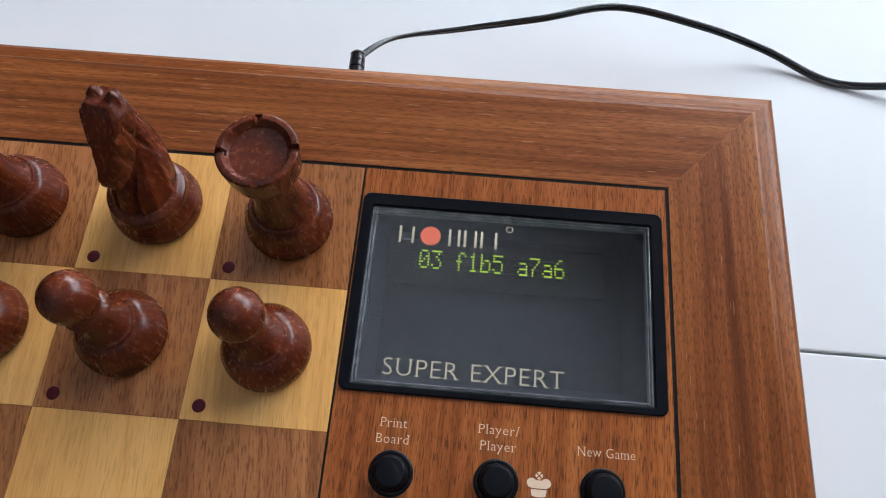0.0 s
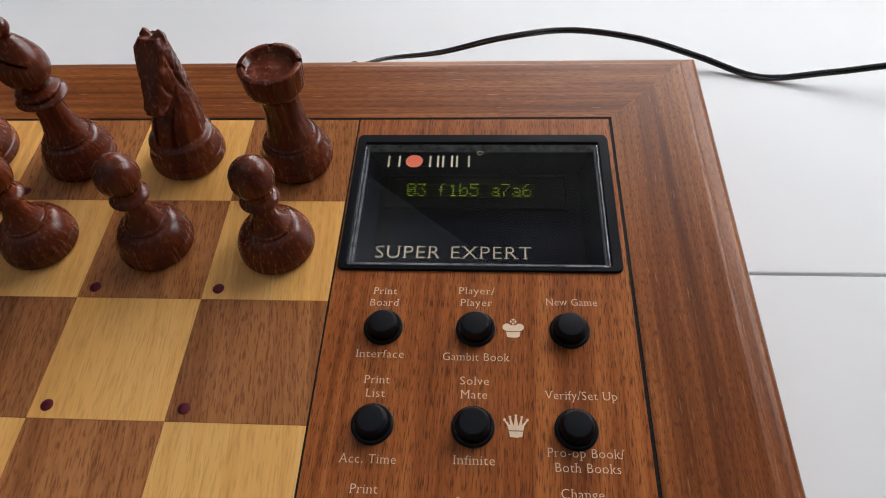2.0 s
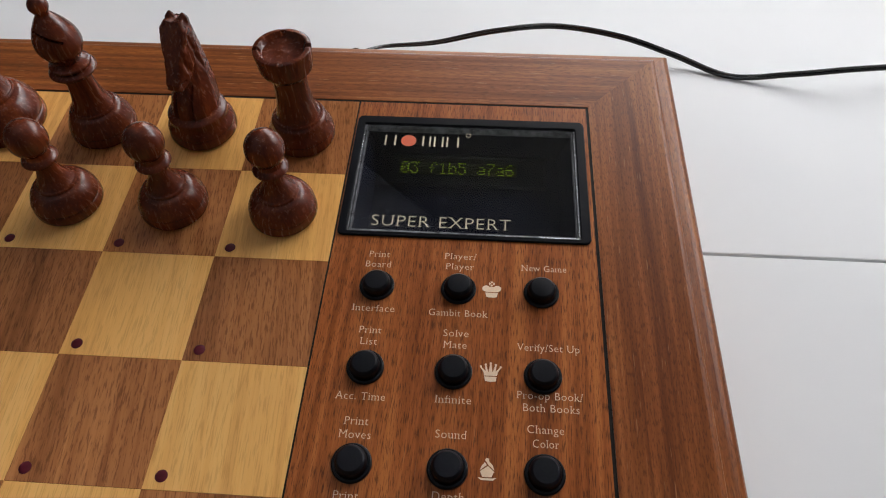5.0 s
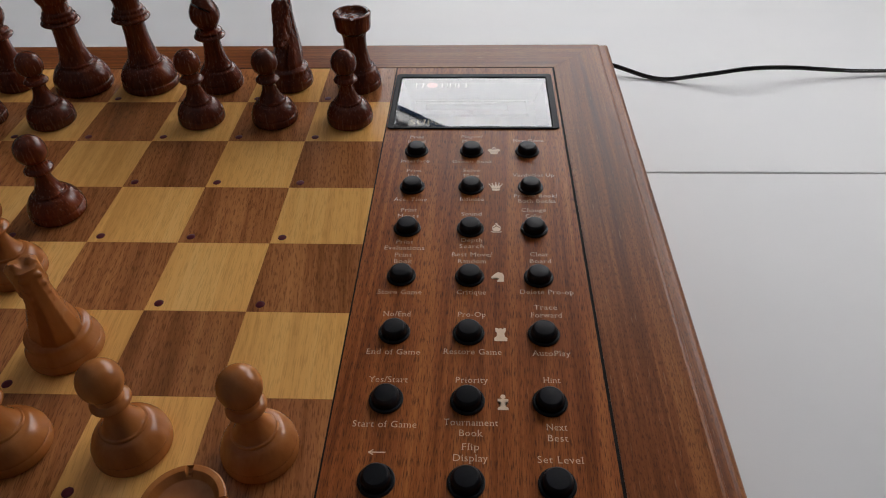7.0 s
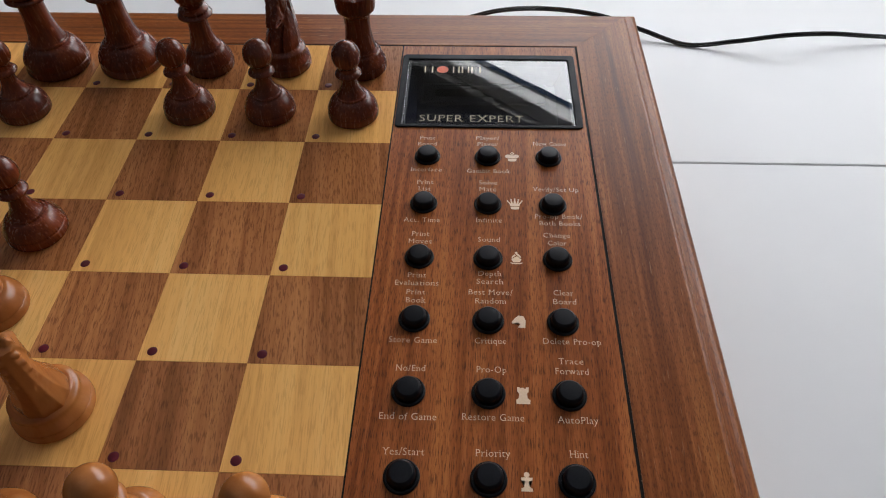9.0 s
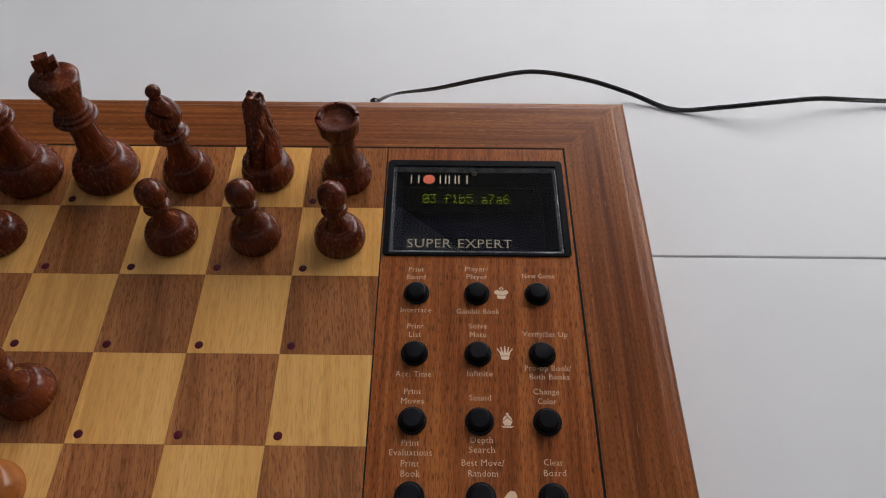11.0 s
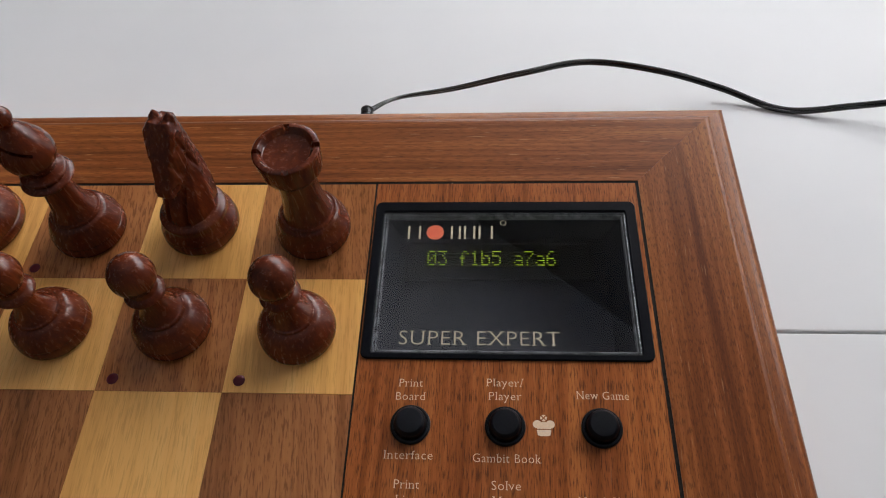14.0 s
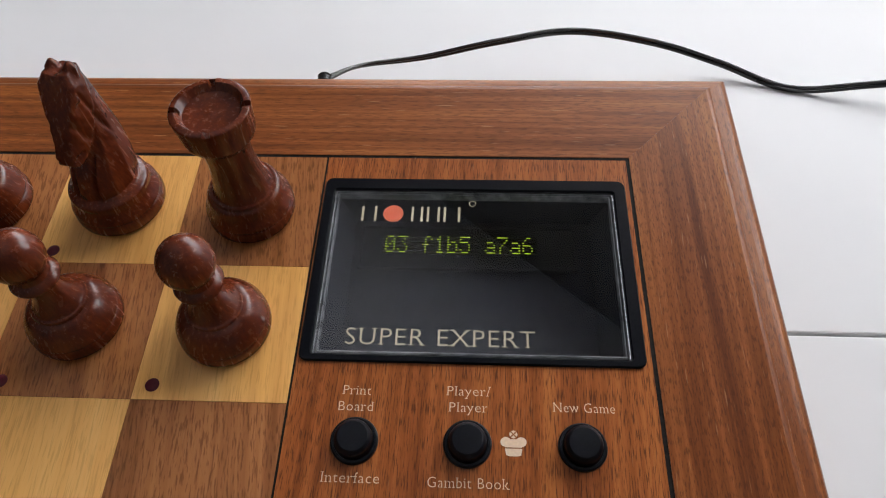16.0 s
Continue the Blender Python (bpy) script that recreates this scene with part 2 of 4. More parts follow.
def lathe(bm, profile, seg=64, m=None, notch=None):
    """Turn (z, r) pairs round z; notch(i, angle) may lower a vertex."""
    rings = []
    for i, (z, r) in enumerate(profile):
        if r < 1e-6:
            rings.append([bm.verts.new((0, 0, z))])
            continue
        ring = []
        for k in range(seg):
            a = 2 * math.pi * k / seg
            dz = notch(i, a) if notch else 0.0
            ring.append(bm.verts.new((r * math.cos(a), r * math.sin(a), z + dz)))
        rings.append(ring)
    for a, b in zip(rings, rings[1:]):
        for k in range(seg):
            k2 = (k + 1) % seg
            if len(a) == 1 and len(b) == 1:
                continue
            if len(a) == 1:
                bm.faces.new((a[0], b[k], b[k2]))
            elif len(b) == 1:
                bm.faces.new((a[k], b[0], a[k2]))
            else:
                bm.faces.new((a[k], b[k], b[k2], a[k2]))
    if len(rings[0]) > 1:
        bm.faces.new(rings[0])
    if len(rings[-1]) > 1:
        bm.faces.new(rings[-1])
    if m is not None:
        for ring in rings:
            for v in ring:
                v.co = m @ v.co
    return bm


def curve_profile(points, n=5):
    """Round a turned profile: Catmull-Rom through (z, r) pairs; a pair with a third value stays a crisp arris."""
    out = []
    P = [points[0], *points, points[-1]]
    for i in range(1, len(P) - 2):
        a, b, c, d = P[i - 1], P[i], P[i + 1], P[i + 2]
        if len(b) > 2:
            a = b
        if len(c) > 2:
            d = c
        for k in range(n):
            t = k / n
            out.append(tuple(max(0.0, 0.5 * (2 * b[j] + (c[j] - a[j]) * t + (2 * a[j] - 5 * b[j] + 4 * c[j] - d[j]) * t * t
                                             + (3 * b[j] - a[j] - 3 * c[j] + d[j]) * t ** 3)) for j in (0, 1)))
    out.append(tuple(points[-1][:2]))
    return out


def rrect(x0, y0, x1, y1, r, n=5):
    pts = []
    for cx, cy, a0 in ((x1 - r, y1 - r, 0), (x0 + r, y1 - r, 90), (x0 + r, y0 + r, 180), (x1 - r, y0 + r, 270)):
        for k in range(n + 1):
            a = radians(a0 + 90 * k / n)
            pts.append((cx + r * math.cos(a), cy + r * math.sin(a)))
    return pts


def loft(bm, rings, close=(True, True), loop=False):
    vs = [[bm.verts.new(p) for p in ring] for ring in rings]
    pairs = list(zip(vs, vs[1:])) + ([(vs[-1], vs[0])] if loop else [])
    for a, b in pairs:
        n = len(a)
        for k in range(n):
            bm.faces.new((a[k], a[(k + 1) % n], b[(k + 1) % n], b[k]))
    if not loop:
        if close[0]:
            bm.faces.new(list(reversed(vs[0])))
        if close[1]:
            bm.faces.new(vs[-1])
    return bm


def rring(x0, y0, x1, y1, r, z, inset=0.0):
    return [(x, y, z) for x, y in rrect(x0 + inset, y0 + inset, x1 - inset, y1 - inset, max(r - inset, 0.0002))]


def baked(ob):
    """The object's mesh with its modifiers in it; the object itself goes."""
    dg = bpy.context.evaluated_depsgraph_get()
    me = bpy.data.meshes.new_from_object(ob.evaluated_get(dg), depsgraph=dg)
    bpy.data.objects.remove(ob)
    return me


def text_mesh(words, width=None, cap=0.0024, depth=0.0):
    """Words as a flat mesh, centred, cap high and width wide; thin strokes with a short serif at the foot and head of each stem."""
    cu = bpy.data.curves.new("words", "FONT")
    cu.body, cu.size, cu.align_x = words, 1.0, "CENTER"
    cu.resolution_u, cu.extrude = 3, depth
    cu.space_character, cu.offset = 1.08, -0.013
    me = baked(new("words", cu))
    xs = [v.co.x for v in me.vertices]
    span, mid = max(xs) - min(xs), (max(xs) + min(xs)) / 2
    bm = bmesh.new()
    bm.from_mesh(me)
    bmesh.ops.remove_doubles(bm, verts=bm.verts, dist=0.0005)
    ends = collections.defaultdict(list)      # level ends of strokes, joined into whole stem widths
    for e in bm.edges:
        p, q = e.verts[0].co, e.verts[1].co
        if len(e.link_faces) == 1 and abs(p.y - q.y) < 0.004:
            foot = e.link_faces[0].calc_center_median().y > p.y
            ends[round(p.y, 2), foot].append((min(p.x, q.x), max(p.x, q.x)))
    bars = []
    for (y, foot), spans in ends.items():
        runs = []
        for x0, x1 in sorted(spans):
            if runs and x0 - runs[-1][1] < 0.004:
                runs[-1][1] = x1
            else:
                runs.append([x0, x1])
        for x0, x1 in runs:
            if not 0.035 < x1 - x0 < 0.15:
                continue
            if foot and y < 0.05:
                bars.append((x0 - 0.06, x1 + 0.06, y, y + 0.036))
            elif not foot and y > 0.6:
                bars.append((x0 - 0.06, x1 + (0.06 if y < 0.72 else 0.0), y - 0.036, y))
            elif not foot and y > 0.4:
                bars.append((x0 - 0.08, x1, y - 0.04, y))
    for x0, x1, y0, y1 in bars:
        bm.faces.new([bm.verts.new((x, y, 0.004)) for x, y in ((x0, y0), (x1, y0), (x1, y1), (x0, y1))])
    bm.to_mesh(me)
    bm.free()
    sy = cap / 0.69
    sx = width / span if width else sy
    for v in me.vertices:
        v.co = Vector(((v.co.x - mid) * sx, (v.co.y - 0.345) * sy, v.co.z * sy))
    return me


# ---- the room ----
def room_box(name, u0, n0, z0, u1, n1, z1, mat, parent=None, bevel=0.0):
    bm = bmesh.new()
    box(bm, u0, n0, z0, u1, n1, z1, bevel)
    turn = Matrix.Translation(MID) @ Matrix.Rotation(-na, 4, "Z")
    ob = part(name, bm, mat, parent, smooth=False)
    if parent is None:
        ob.matrix_basis = turn
    return ob


U0, U1, N0 = -2.9, 2.1, -2.4
tagged(room_box("floor", U0, N0, FLOOR - 0.1, U1, WALL_D, FLOOR, "floor"), "plain wooden floor under the white table", "floor", kind="structure")
tagged(room_box("ceiling", U0, N0, CEIL, U1, WALL_D, CEIL + 0.1, "ceiling"), "white painted ceiling", "ceiling", kind="structure")
tagged(room_box("wall_south", U0, N0 - 0.12, FLOOR, U1, N0, CEIL, "wall"), "plain painted wall", "wall", kind="structure")
tagged(room_box("wall_west", U0 - 0.12, N0, FLOOR, U0, WALL_D, CEIL, "wall"), "plain painted wall", "wall", kind="structure")
tagged(room_box("wall_east", U1, N0, FLOOR, U1 + 0.12, WALL_D, CEIL, "wall"), "plain painted wall", "wall", kind="structure")
bm = bmesh.new()
for a in ((U0, SILL, WIN_L, TOP), (WIN_R, SILL, U1, TOP), (U0, FLOOR, U1, SILL), (U0, TOP, U1, CEIL)):
    box(bm, a[0], WALL_D, a[1], a[2], WALL_D + 0.14, a[3])
wall = part("wall_north", bm, "wall", smooth=False)
wall.matrix_basis = Matrix.Translation(MID) @ Matrix.Rotation(-na, 4, "Z")
tagged(wall, "painted wall with a wide bright window", "wall", kind="structure")
win = empty("window_1", room((WIN_L + WIN_R) / 2, WALL_D + 0.05, SILL), -na)
tagged(win, "wide white-framed window with bright overcast daylight", "window", kind="structure")
ww, wh = (WIN_R - WIN_L) / 2, TOP - SILL
bm = bmesh.new()
for a in ((-ww, 0, -ww + 0.05, wh), (ww - 0.05, 0, ww, wh), (-ww + 0.05, 0, ww - 0.05, 0.05), (-ww + 0.05, wh - 0.05, ww - 0.05, wh)):
    box(bm, a[0], -0.025, a[1], a[2], 0.025, a[3], 0.004)
part("window_frame", bm, "window_frame", win, smooth=False)
bm = bmesh.new()
box(bm, -ww + 0.045, -0.003, 0.045, ww - 0.045, 0.003, wh - 0.045)
pane = part("pane", bm, "glass", win, smooth=False)
pane.visible_shadow = False
bm = bmesh.new()
box(bm, -ww - 0.03, -0.16, -0.025, ww + 0.03, -0.052, -0.001, 0.004)
part("window_sill", bm, "window_frame", win, smooth=False)

# ---- the table: two leaves with a narrow gap ----
GAP = -0.0298
TX0, TX1, TY0, TY1 = -0.85, 0.75, -0.62, 0.52
table = tagged(empty("table", ((TX0 + TX1) / 2, (TY0 + TY1) / 2, FLOOR)), "white laminate table with a narrow gap between its two leaves", "table")
tc = Vector(((TX0 + TX1) / 2, (TY0 + TY1) / 2, FLOOR))


def on_table(name, bm, mat, label="", smooth=False):
    bmesh.ops.translate(bm, verts=bm.verts, vec=-tc)
    return part(name, bm, mat, table, label, smooth=smooth)


for y0, y1 in ((TY0, GAP - 0.0005), (GAP + 0.0005, TY1)):
    bm = bmesh.new()
    box(bm, TX0, y0, -0.022, TX1, y1, 0.0, 0.0006, 2)
    on_table("table_leaf", bm, "table")
bm = bmesh.new()
box(bm, TX0 + 0.08, TY0 + 0.08, -0.09, TX1 - 0.08, TY1 - 0.08, -0.023, 0.003)
on_table("apron", bm, "table_edge")
for x in (TX0 + 0.1, TX1 - 0.1):
    for y in (TY0 + 0.1, TY1 - 0.1):
        bm = bmesh.new()
        box(bm, x - 0.025, y - 0.025, FLOOR, x + 0.025, y + 0.025, -0.091, 0.004)
        on_table("leg", bm, "leg")

# ---- the chess computer ----
ZB, S = 0.05, 0.038
BX0, BY0, PX1 = -8 * S, -8 * S, 0.0885
IN = 0.0011            # the black inlay lines
FX0, FX1, FY0, FY1 = BX0 - IN, PX1, BY0 - IN, IN
board = tagged(empty("chess_computer"), "walnut chess computer with inlaid squares on a white table", "chess computer")


WIDE = 1.045          # the far rail is a little wider


def rail(name, side, mat):
    """A mitred rail: flat top, a fine groove, and a rounded lip outside."""
    prof = [(0.0, -0.012), (0.0, 0.0), (0.0266, 0.0), (0.0276, -0.0002), (0.0283, -0.0006), (0.0286, -0.0012), (0.0287, -0.0024), (0.0291, -0.0029), (0.0318, -0.0032),
            (0.0334, -0.0036), (0.0346, -0.0043), (0.0354, -0.0053), (0.0359, -0.0068), (0.0360, -0.0085), (0.0360, -0.0465), (0.0352, -0.0478), (0.012, -0.0478), (0.012, -0.012)]
    ends = {"e": ((FX1, FY0), (FX1, FY1), (1, 0)), "w": ((FX0, FY1), (FX0, FY0), (-1, 0)),
            "n": ((FX1, FY1), (FX0, FY1), (0, 1)), "s": ((FX0, FY0), (FX1, FY0), (0, -1))}[side]
    (ax, ay), (bx, by), (ox, oy) = ends
    dx, dy = (bx > ax) - (bx < ax), (by > ay) - (by < ay)
    bm = bmesh.new()
    rings = []
    for o, z in prof:
        k = o - 0.00003
        ka, kb = k * (WIDE if side == "w" else 1), k * (WIDE if side == "e" else 1)
        on = o * (WIDE if side == "n" else 1)
        rings.append(((ax + ox * on - dx * ka, ay + oy * on - dy * ka, ZB + z), (bx + ox * on + dx * kb, by + oy * on + dy * kb, ZB + z)))
    va = [[bm.verts.new(p) for p in r] for r in rings]
    n = len(va)
    for i in range(n):
        j = (i + 1) % n
        bm.faces.new((va[i][0], va[i][1], va[j][1], va[j][0]))
    bm.faces.new([v[0] for v in va])
    bm.faces.new([v[1] for v in va])
    return part(name, bm, mat, board, smooth=False)


for side, mat in (("n", "frame_x"), ("s", "frame_x"), ("e", "frame_y"), ("w", "frame_y")):
    rail("frame_rail", side, mat)
# underside, resting on four feet
bm = bmesh.new()
box(bm, BX0 - 0.02, BY0 - 0.02, 0.004, PX1 + 0.02, 0.02, 0.0095)
part("base_board", bm, "plastic", board, smooth=False)
for x in (BX0 + 0.01, PX1 - 0.01):
    for y in (BY0 + 0.01, -0.01):
        bm = bmesh.new()
        lathe(bm, [(0, 0.007), (0.0038, 0.0075)], 24, Matrix.Translation((x, y, 0)))
        part("rubber_foot", bm, "plastic", board)
# black inlay lines and the bed that the squares lie on
bm = bmesh.new()
zt = ZB - 0.0002
box(bm, BX0, BY0, ZB - 0.006, 0.0 - IN / 2, 0.0, ZB - 0.0022)
part("square_bed", bm, "inlay", board, smooth=False)
for a in ((BX0 - IN, 0.0, PX1, IN), (BX0 - IN, BY0 - IN, PX1, BY0), (BX0 - IN, BY0, BX0, 0.0), (-IN / 2, BY0, IN / 2, 0.0), (PX1 - IN, BY0, PX1, 0.0)):
    bm = bmesh.new()
    box(bm, a[0], a[1], ZB - 0.004, a[2], a[3], zt)
    part("inlay_line", bm, "inlay", board, smooth=False)

# ---- the control panel, display and buttons ----
DX0, DX1, DY0, DY1 = 0.0009, 0.0861, -0.0650, -0.0080
panel_x1 = PX1 - IN
bm = bmesh.new()
outer = [(IN / 2, BY0), (panel_x1, BY0), (panel_x1, 0.0), (IN / 2, 0.0)]
inner = [(DX0 + 0.001, DY0 + 0.001), (DX1 - 0.001, DY0 + 0.001), (DX1 - 0.001, DY1 - 0.001), (DX0 + 0.001, DY1 - 0.001)]
loft(bm, [[(x, y, ZB - 0.004) for x, y in outer], [(x, y, ZB) for x, y in outer], [(x, y, ZB) for x, y in inner], [(x, y, ZB - 0.004) for x, y in inner]], loop=True)
panel = part("control_panel", bm, "panel", board, "walnut veneer panel printed with cream words", smooth=False)

WX0, WX1, WY0, WY1 = 0.0040, 0.0826, -0.0630, -0.0121
display = empty("display")
display.parent = board
bm = bmesh.new()
o, w_ = (DX0, DY0, DX1, DY1), (WX0, WY0, WX1, WY1)
loft(bm, [rring(*o, 0.0022, ZB - 0.003), rring(*o, 0.0022, ZB + 0.0003), rring(*o, 0.0022, ZB + 0.0007, 0.0003), rring(*w_, 0.0006, ZB + 0.0007, -0.0004),
          rring(*w_, 0.0006, ZB + 0.0004, -0.0001), rring(*w_, 0.0006, ZB - 0.003, -0.0001)], loop=True)
part("bezel", bm, "bezel", display, "black plastic bezel", smooth=False)
bm = bmesh.new()
loft(bm, [rring(*w_, 0.0005, ZB - 0.0003, 0.0001), rring(*w_, 0.0005, ZB + 0.0002, 0.0001), rring(*w_, 0.0005, ZB + 0.0003, 0.0004)])
clear = part("clear_window", bm, "pane", display, "clear glossy plastic window", smooth=False)
clear.visible_shadow = False
for edge in (0.0002, 0.00095):                 # two thin pale lines painted for light caught in the clear plastic's edge
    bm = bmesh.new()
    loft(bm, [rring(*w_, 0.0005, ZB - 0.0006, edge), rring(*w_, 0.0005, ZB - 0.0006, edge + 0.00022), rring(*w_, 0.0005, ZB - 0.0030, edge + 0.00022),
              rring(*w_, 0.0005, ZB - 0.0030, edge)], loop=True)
    part("window_edge_glint", bm, "edge_glint", display, "pale lines painted as light caught in the window's clear edge", smooth=False)
bm = bmesh.new()
bot = (0.0085, -0.0575, 0.0775, -0.0135)
loft(bm, [rring(*w_, 0.0006, ZB - 0.0031, -0.0012), rring(*w_, 0.0006, ZB - 0.0031, 0.0012), rring(*bot, 0.001, ZB - 0.0137), rring(*bot, 0.001, ZB - 0.0150, -0.001)],
     close=(False, True))
part("display_well", bm, "recess", display, "dark grey sloping well", smooth=False)
LZ = ZB - 0.0126
bm = bmesh.new()
loft(bm, [rring(0.0101, -0.0306, 0.0734, -0.0154, 0.0008, LZ - 0.001), rring(0.0101, -0.0306, 0.0734, -0.0154, 0.0008, LZ + 0.0006),
          rring(0.0110, -0.0297, 0.0725, -0.0163, 0.0006, LZ + 0.0006), rring(0.0112, -0.0295, 0.0723, -0.0165, 0.0006, LZ - 0.0004)])
part("lcd_frame", bm, "lcd_frame", display, smooth=False)
bm = bmesh.new()
box(bm, 0.0113, -0.0294, LZ - 0.0003, 0.0722, -0.0166, LZ - 0.0001)
part("lcd", bm, "lcd", display, smooth=False)

GLYPHS = {"0": "01110 10001 10011 10101 11001 10001 01110", "3": "11111 00010 00100 00010 00001 10001 01110",
          "f": "00110 01001 01000 11100 01000 01000 01000", "1": "00100 01100 00100 00100 00100 00100 01110",
          "b": "10000 10000 10110 11001 10001 10001 11110", "5": "11111 10000 11110 00001 00001 10001 01110",
          "a": "00000 00000 01110 00001 01111 10001 01111", "7": "11111 00001 00010 00100 01000 01000 01000",
          "6": "00110 01000 10000 11110 10001 10001 01110"}
bm = bmesh.new()
px, py, cell = 0.00061, 0.00088, 0.00364
for i, ch in enumerate("03 f1b5 a7a6"):
    for r, row in enumerate(GLYPHS[ch].split() if ch in GLYPHS else ()):
        for k, bit in enumerate(row):
            if bit == "1":
                x, y = 0.0178 + i * cell + k * px, -0.0194 - r * py
                q = [bm.verts.new((x + a, y - b, LZ + 0.0001)) for a, b in ((0, 0), (px * 0.86, 0), (px * 0.86, py * 0.86), (0, py * 0.86))]
                bm.faces.new(q)
part("lcd_text", bm, "segment", display, "glowing yellow-green dot-matrix characters", smooth=False)
# unseen slats added before the rows of dots to hide them at flat angles
bm = bmesh.new()
for k in range(7):
    y = -0.0194 - k * py - py * 0.90
    box(bm, 0.0172, y - 0.00002, LZ + 0.0001, 0.0620, y + 0.00002, LZ + 0.00076)
part("added_slats", bm, "added_slats", display, smooth=False)

ZP = ZB - 0.0005       # print on the underside of the window
for words, x0, x1 in (("SUPER", 0.0120, 0.0317), ("EXPERT", 0.0352, 0.0594)):
    part_me = text_mesh(words, x1 - x0, 0.0047)
    link("lettering", part_me, "print_pane", display, m=Matrix.Translation(((x0 + x1) / 2, -0.0578, ZP)), smooth=False)
# the maker's mark as plain shapes: pairs of bars and an orange disc
for x in (0.0122, 0.0158, 0.0262, 0.0288, 0.0305, 0.0335, 0.0352, 0.0392):
    bm = bmesh.new()
    box(bm, x, -0.0225, ZP - 0.00005, x + 0.00065, -0.0175, ZP)
    part("mark_bar", bm, "print_pane", display, smooth=False)
bm = bmesh.new()
lathe(bm, [(0, 0.0), (0, 0.00285), (0.0001, 0.00285), (0.0001, 0.0)], 40, Matrix.Translation((0.0211, -0.0200, ZP)))
part("mark_disc", bm, "orange", display, smooth=False)
bm = bmesh.new()
loft(bm, [[(x_, y_, ZP) for x_, y_ in rrect(0.0432 - r, -0.0162 - r, 0.0432 + r, -0.0162 + r, r * 0.999)] for r in (0.0008, 0.0010)], close=(False, False))
part("mark_ring", bm, "print_pane", display, smooth=False)

# buttons, in three columns and eight rows
COLS, ROW0, PITCH = (0.0171, 0.0431, 0.0692), -0.0845, 0.02863
ring_bm, cap_bm = bmesh.new(), bmesh.new()
lathe(ring_bm, [(-0.001, 0.0055), (0.0002, 0.0056), (0.0006, 0.0055), (0.0008, 0.0052), (0.0008, 0.0047), (0.0003, 0.0046), (0.0003, 0.0)], 48)
lathe(cap_bm, [(0.0002, 0.0045), (0.0026, 0.0043), (0.0029, 0.00422), (0.0031, 0.0041), (0.0036, 0.0036), (0.00375, 0.0034), (0.0038, 0.0031), (0.0038, 0.0)], 48)
ring_me = cap_me = None
for x in COLS:
    for k in range(8):
        if ring_me is None:
            b0 = part("button", cap_bm, "plastic", board, "round black push button", m=Matrix.Translation((x, ROW0 - k * PITCH, ZB)), angle=24)
            r0 = part("button_ring", ring_bm, "plastic", b0, angle=24)
            ring_me, cap_me = r0.data, b0.data
        else:
            b = new("button", cap_me)
            b.parent, b.matrix_basis = board, Matrix.Translation((x, ROW0 - k * PITCH, ZB)) @ Matrix.Rotation(0.7 * k, 4, "Z")
            new("button_ring", ring_me).parent = b

# printed words: x, y in mm, words
WORDS = (
    ("Print", 16.6, -72.6), ("Board", 16.6, -76.6), ("Interface", 17.1, -93.2), ("Print", 17.1, -100.9), ("List", 17.1, -104.8), ("Acc. Time", 17.0, -122.4),
    ("Print", 17.0, -129.8), ("Moves", 17.1, -133.7), ("Print", 17.0, -150.3), ("Evaluations", 17.2, -154.0), ("Print", 17.1, -158.1), ("Book", 17.3, -161.8),
    ("Store Game", 17.5, -178.7), ("No/End", 17.6, -189.8), ("End of Game", 18.0, -207.3), ("Yes/Start", 17.6, -219.0), ("Start of Game", 18.1, -236.2),
    ("Player/", 43.2, -72.2), ("Player", 43.2, -76.2), ("Gambit Book", 43.4, -93.6), ("Solve", 43.2, -100.7), ("Mate", 43.2, -104.6), ("Infinite", 43.7, -122.0),
    ("Sound", 43.6, -132.2), ("Depth", 43.9, -149.0), ("Search", 43.9, -152.7), ("Best Move/", 44.2, -157.6), ("Random", 44.2, -161.5), ("Critique", 44.2, -178.4),
    ("Pro-Op", 44.5, -189.6), ("Restore Game", 45.0, -206.8), ("Priority", 44.9, -218.7), ("Tournament", 44.8, -235.0), ("Book", 44.8, -238.8), ("Flip", 44.8, -243.6),
    ("Display", 44.8, -247.4), ("Time Control", 44.8, -265.4), ("Take", 45.0, -273.1), ("Back", 45.0, -276.9),
    ("New Game", 70.2, -75.6), ("Verify/Set Up", 71.0, -104.2), ("Pro-op Book/", 71.2, -119.4), ("Both Books", 71.5, -123.1), ("Change", 69.8, -129.4),
    ("Color", 69.8, -133.4), ("Clear", 70.5, -157.2), ("Board", 70.7, -161.1), ("Delete Pro-op", 72.0, -177.9), ("Trace", 71.0, -185.7), ("Forward", 71.1, -189.5),
    ("AutoPlay", 71.6, -207.0), ("Hint", 71.0, -218.2), ("Next", 71.2, -236.1), ("Best", 71.2, -240.0), ("Set Level", 71.2, -247.4), ("Go", 71.5, -276.4))
NARROW = {"i": 0.5, "l": 0.5, "t": 0.65, "r": 0.7, "f": 0.65, ".": 0.5, "/": 0.7, " ": 0.7, "-": 0.7, "I": 0.7, "M": 1.4, "m": 1.4, "G": 1.3, "B": 1.1, "P": 1.1, "T": 1.15,
          "o": 1.0, "s": 0.8, "D": 1.25, "O": 1.3, "A": 1.2, "j": 0.5}
for words, x, y in WORDS:
    width = 0.00169 * sum(NARROW.get(ch, 1.0) for ch in words)
    low = min(1.0, max(0.0, (-y - 100) / 130))       # the lower rows are set a little lower and to the left
    link("printed_word", text_mesh(words, width, 0.00235), "print", panel, m=Matrix.Translation((x / 1000 - 0.0005 * low, y / 1000 + 0.0004 - 0.0011 * low, ZB + 0.00012)),
         smooth=False)


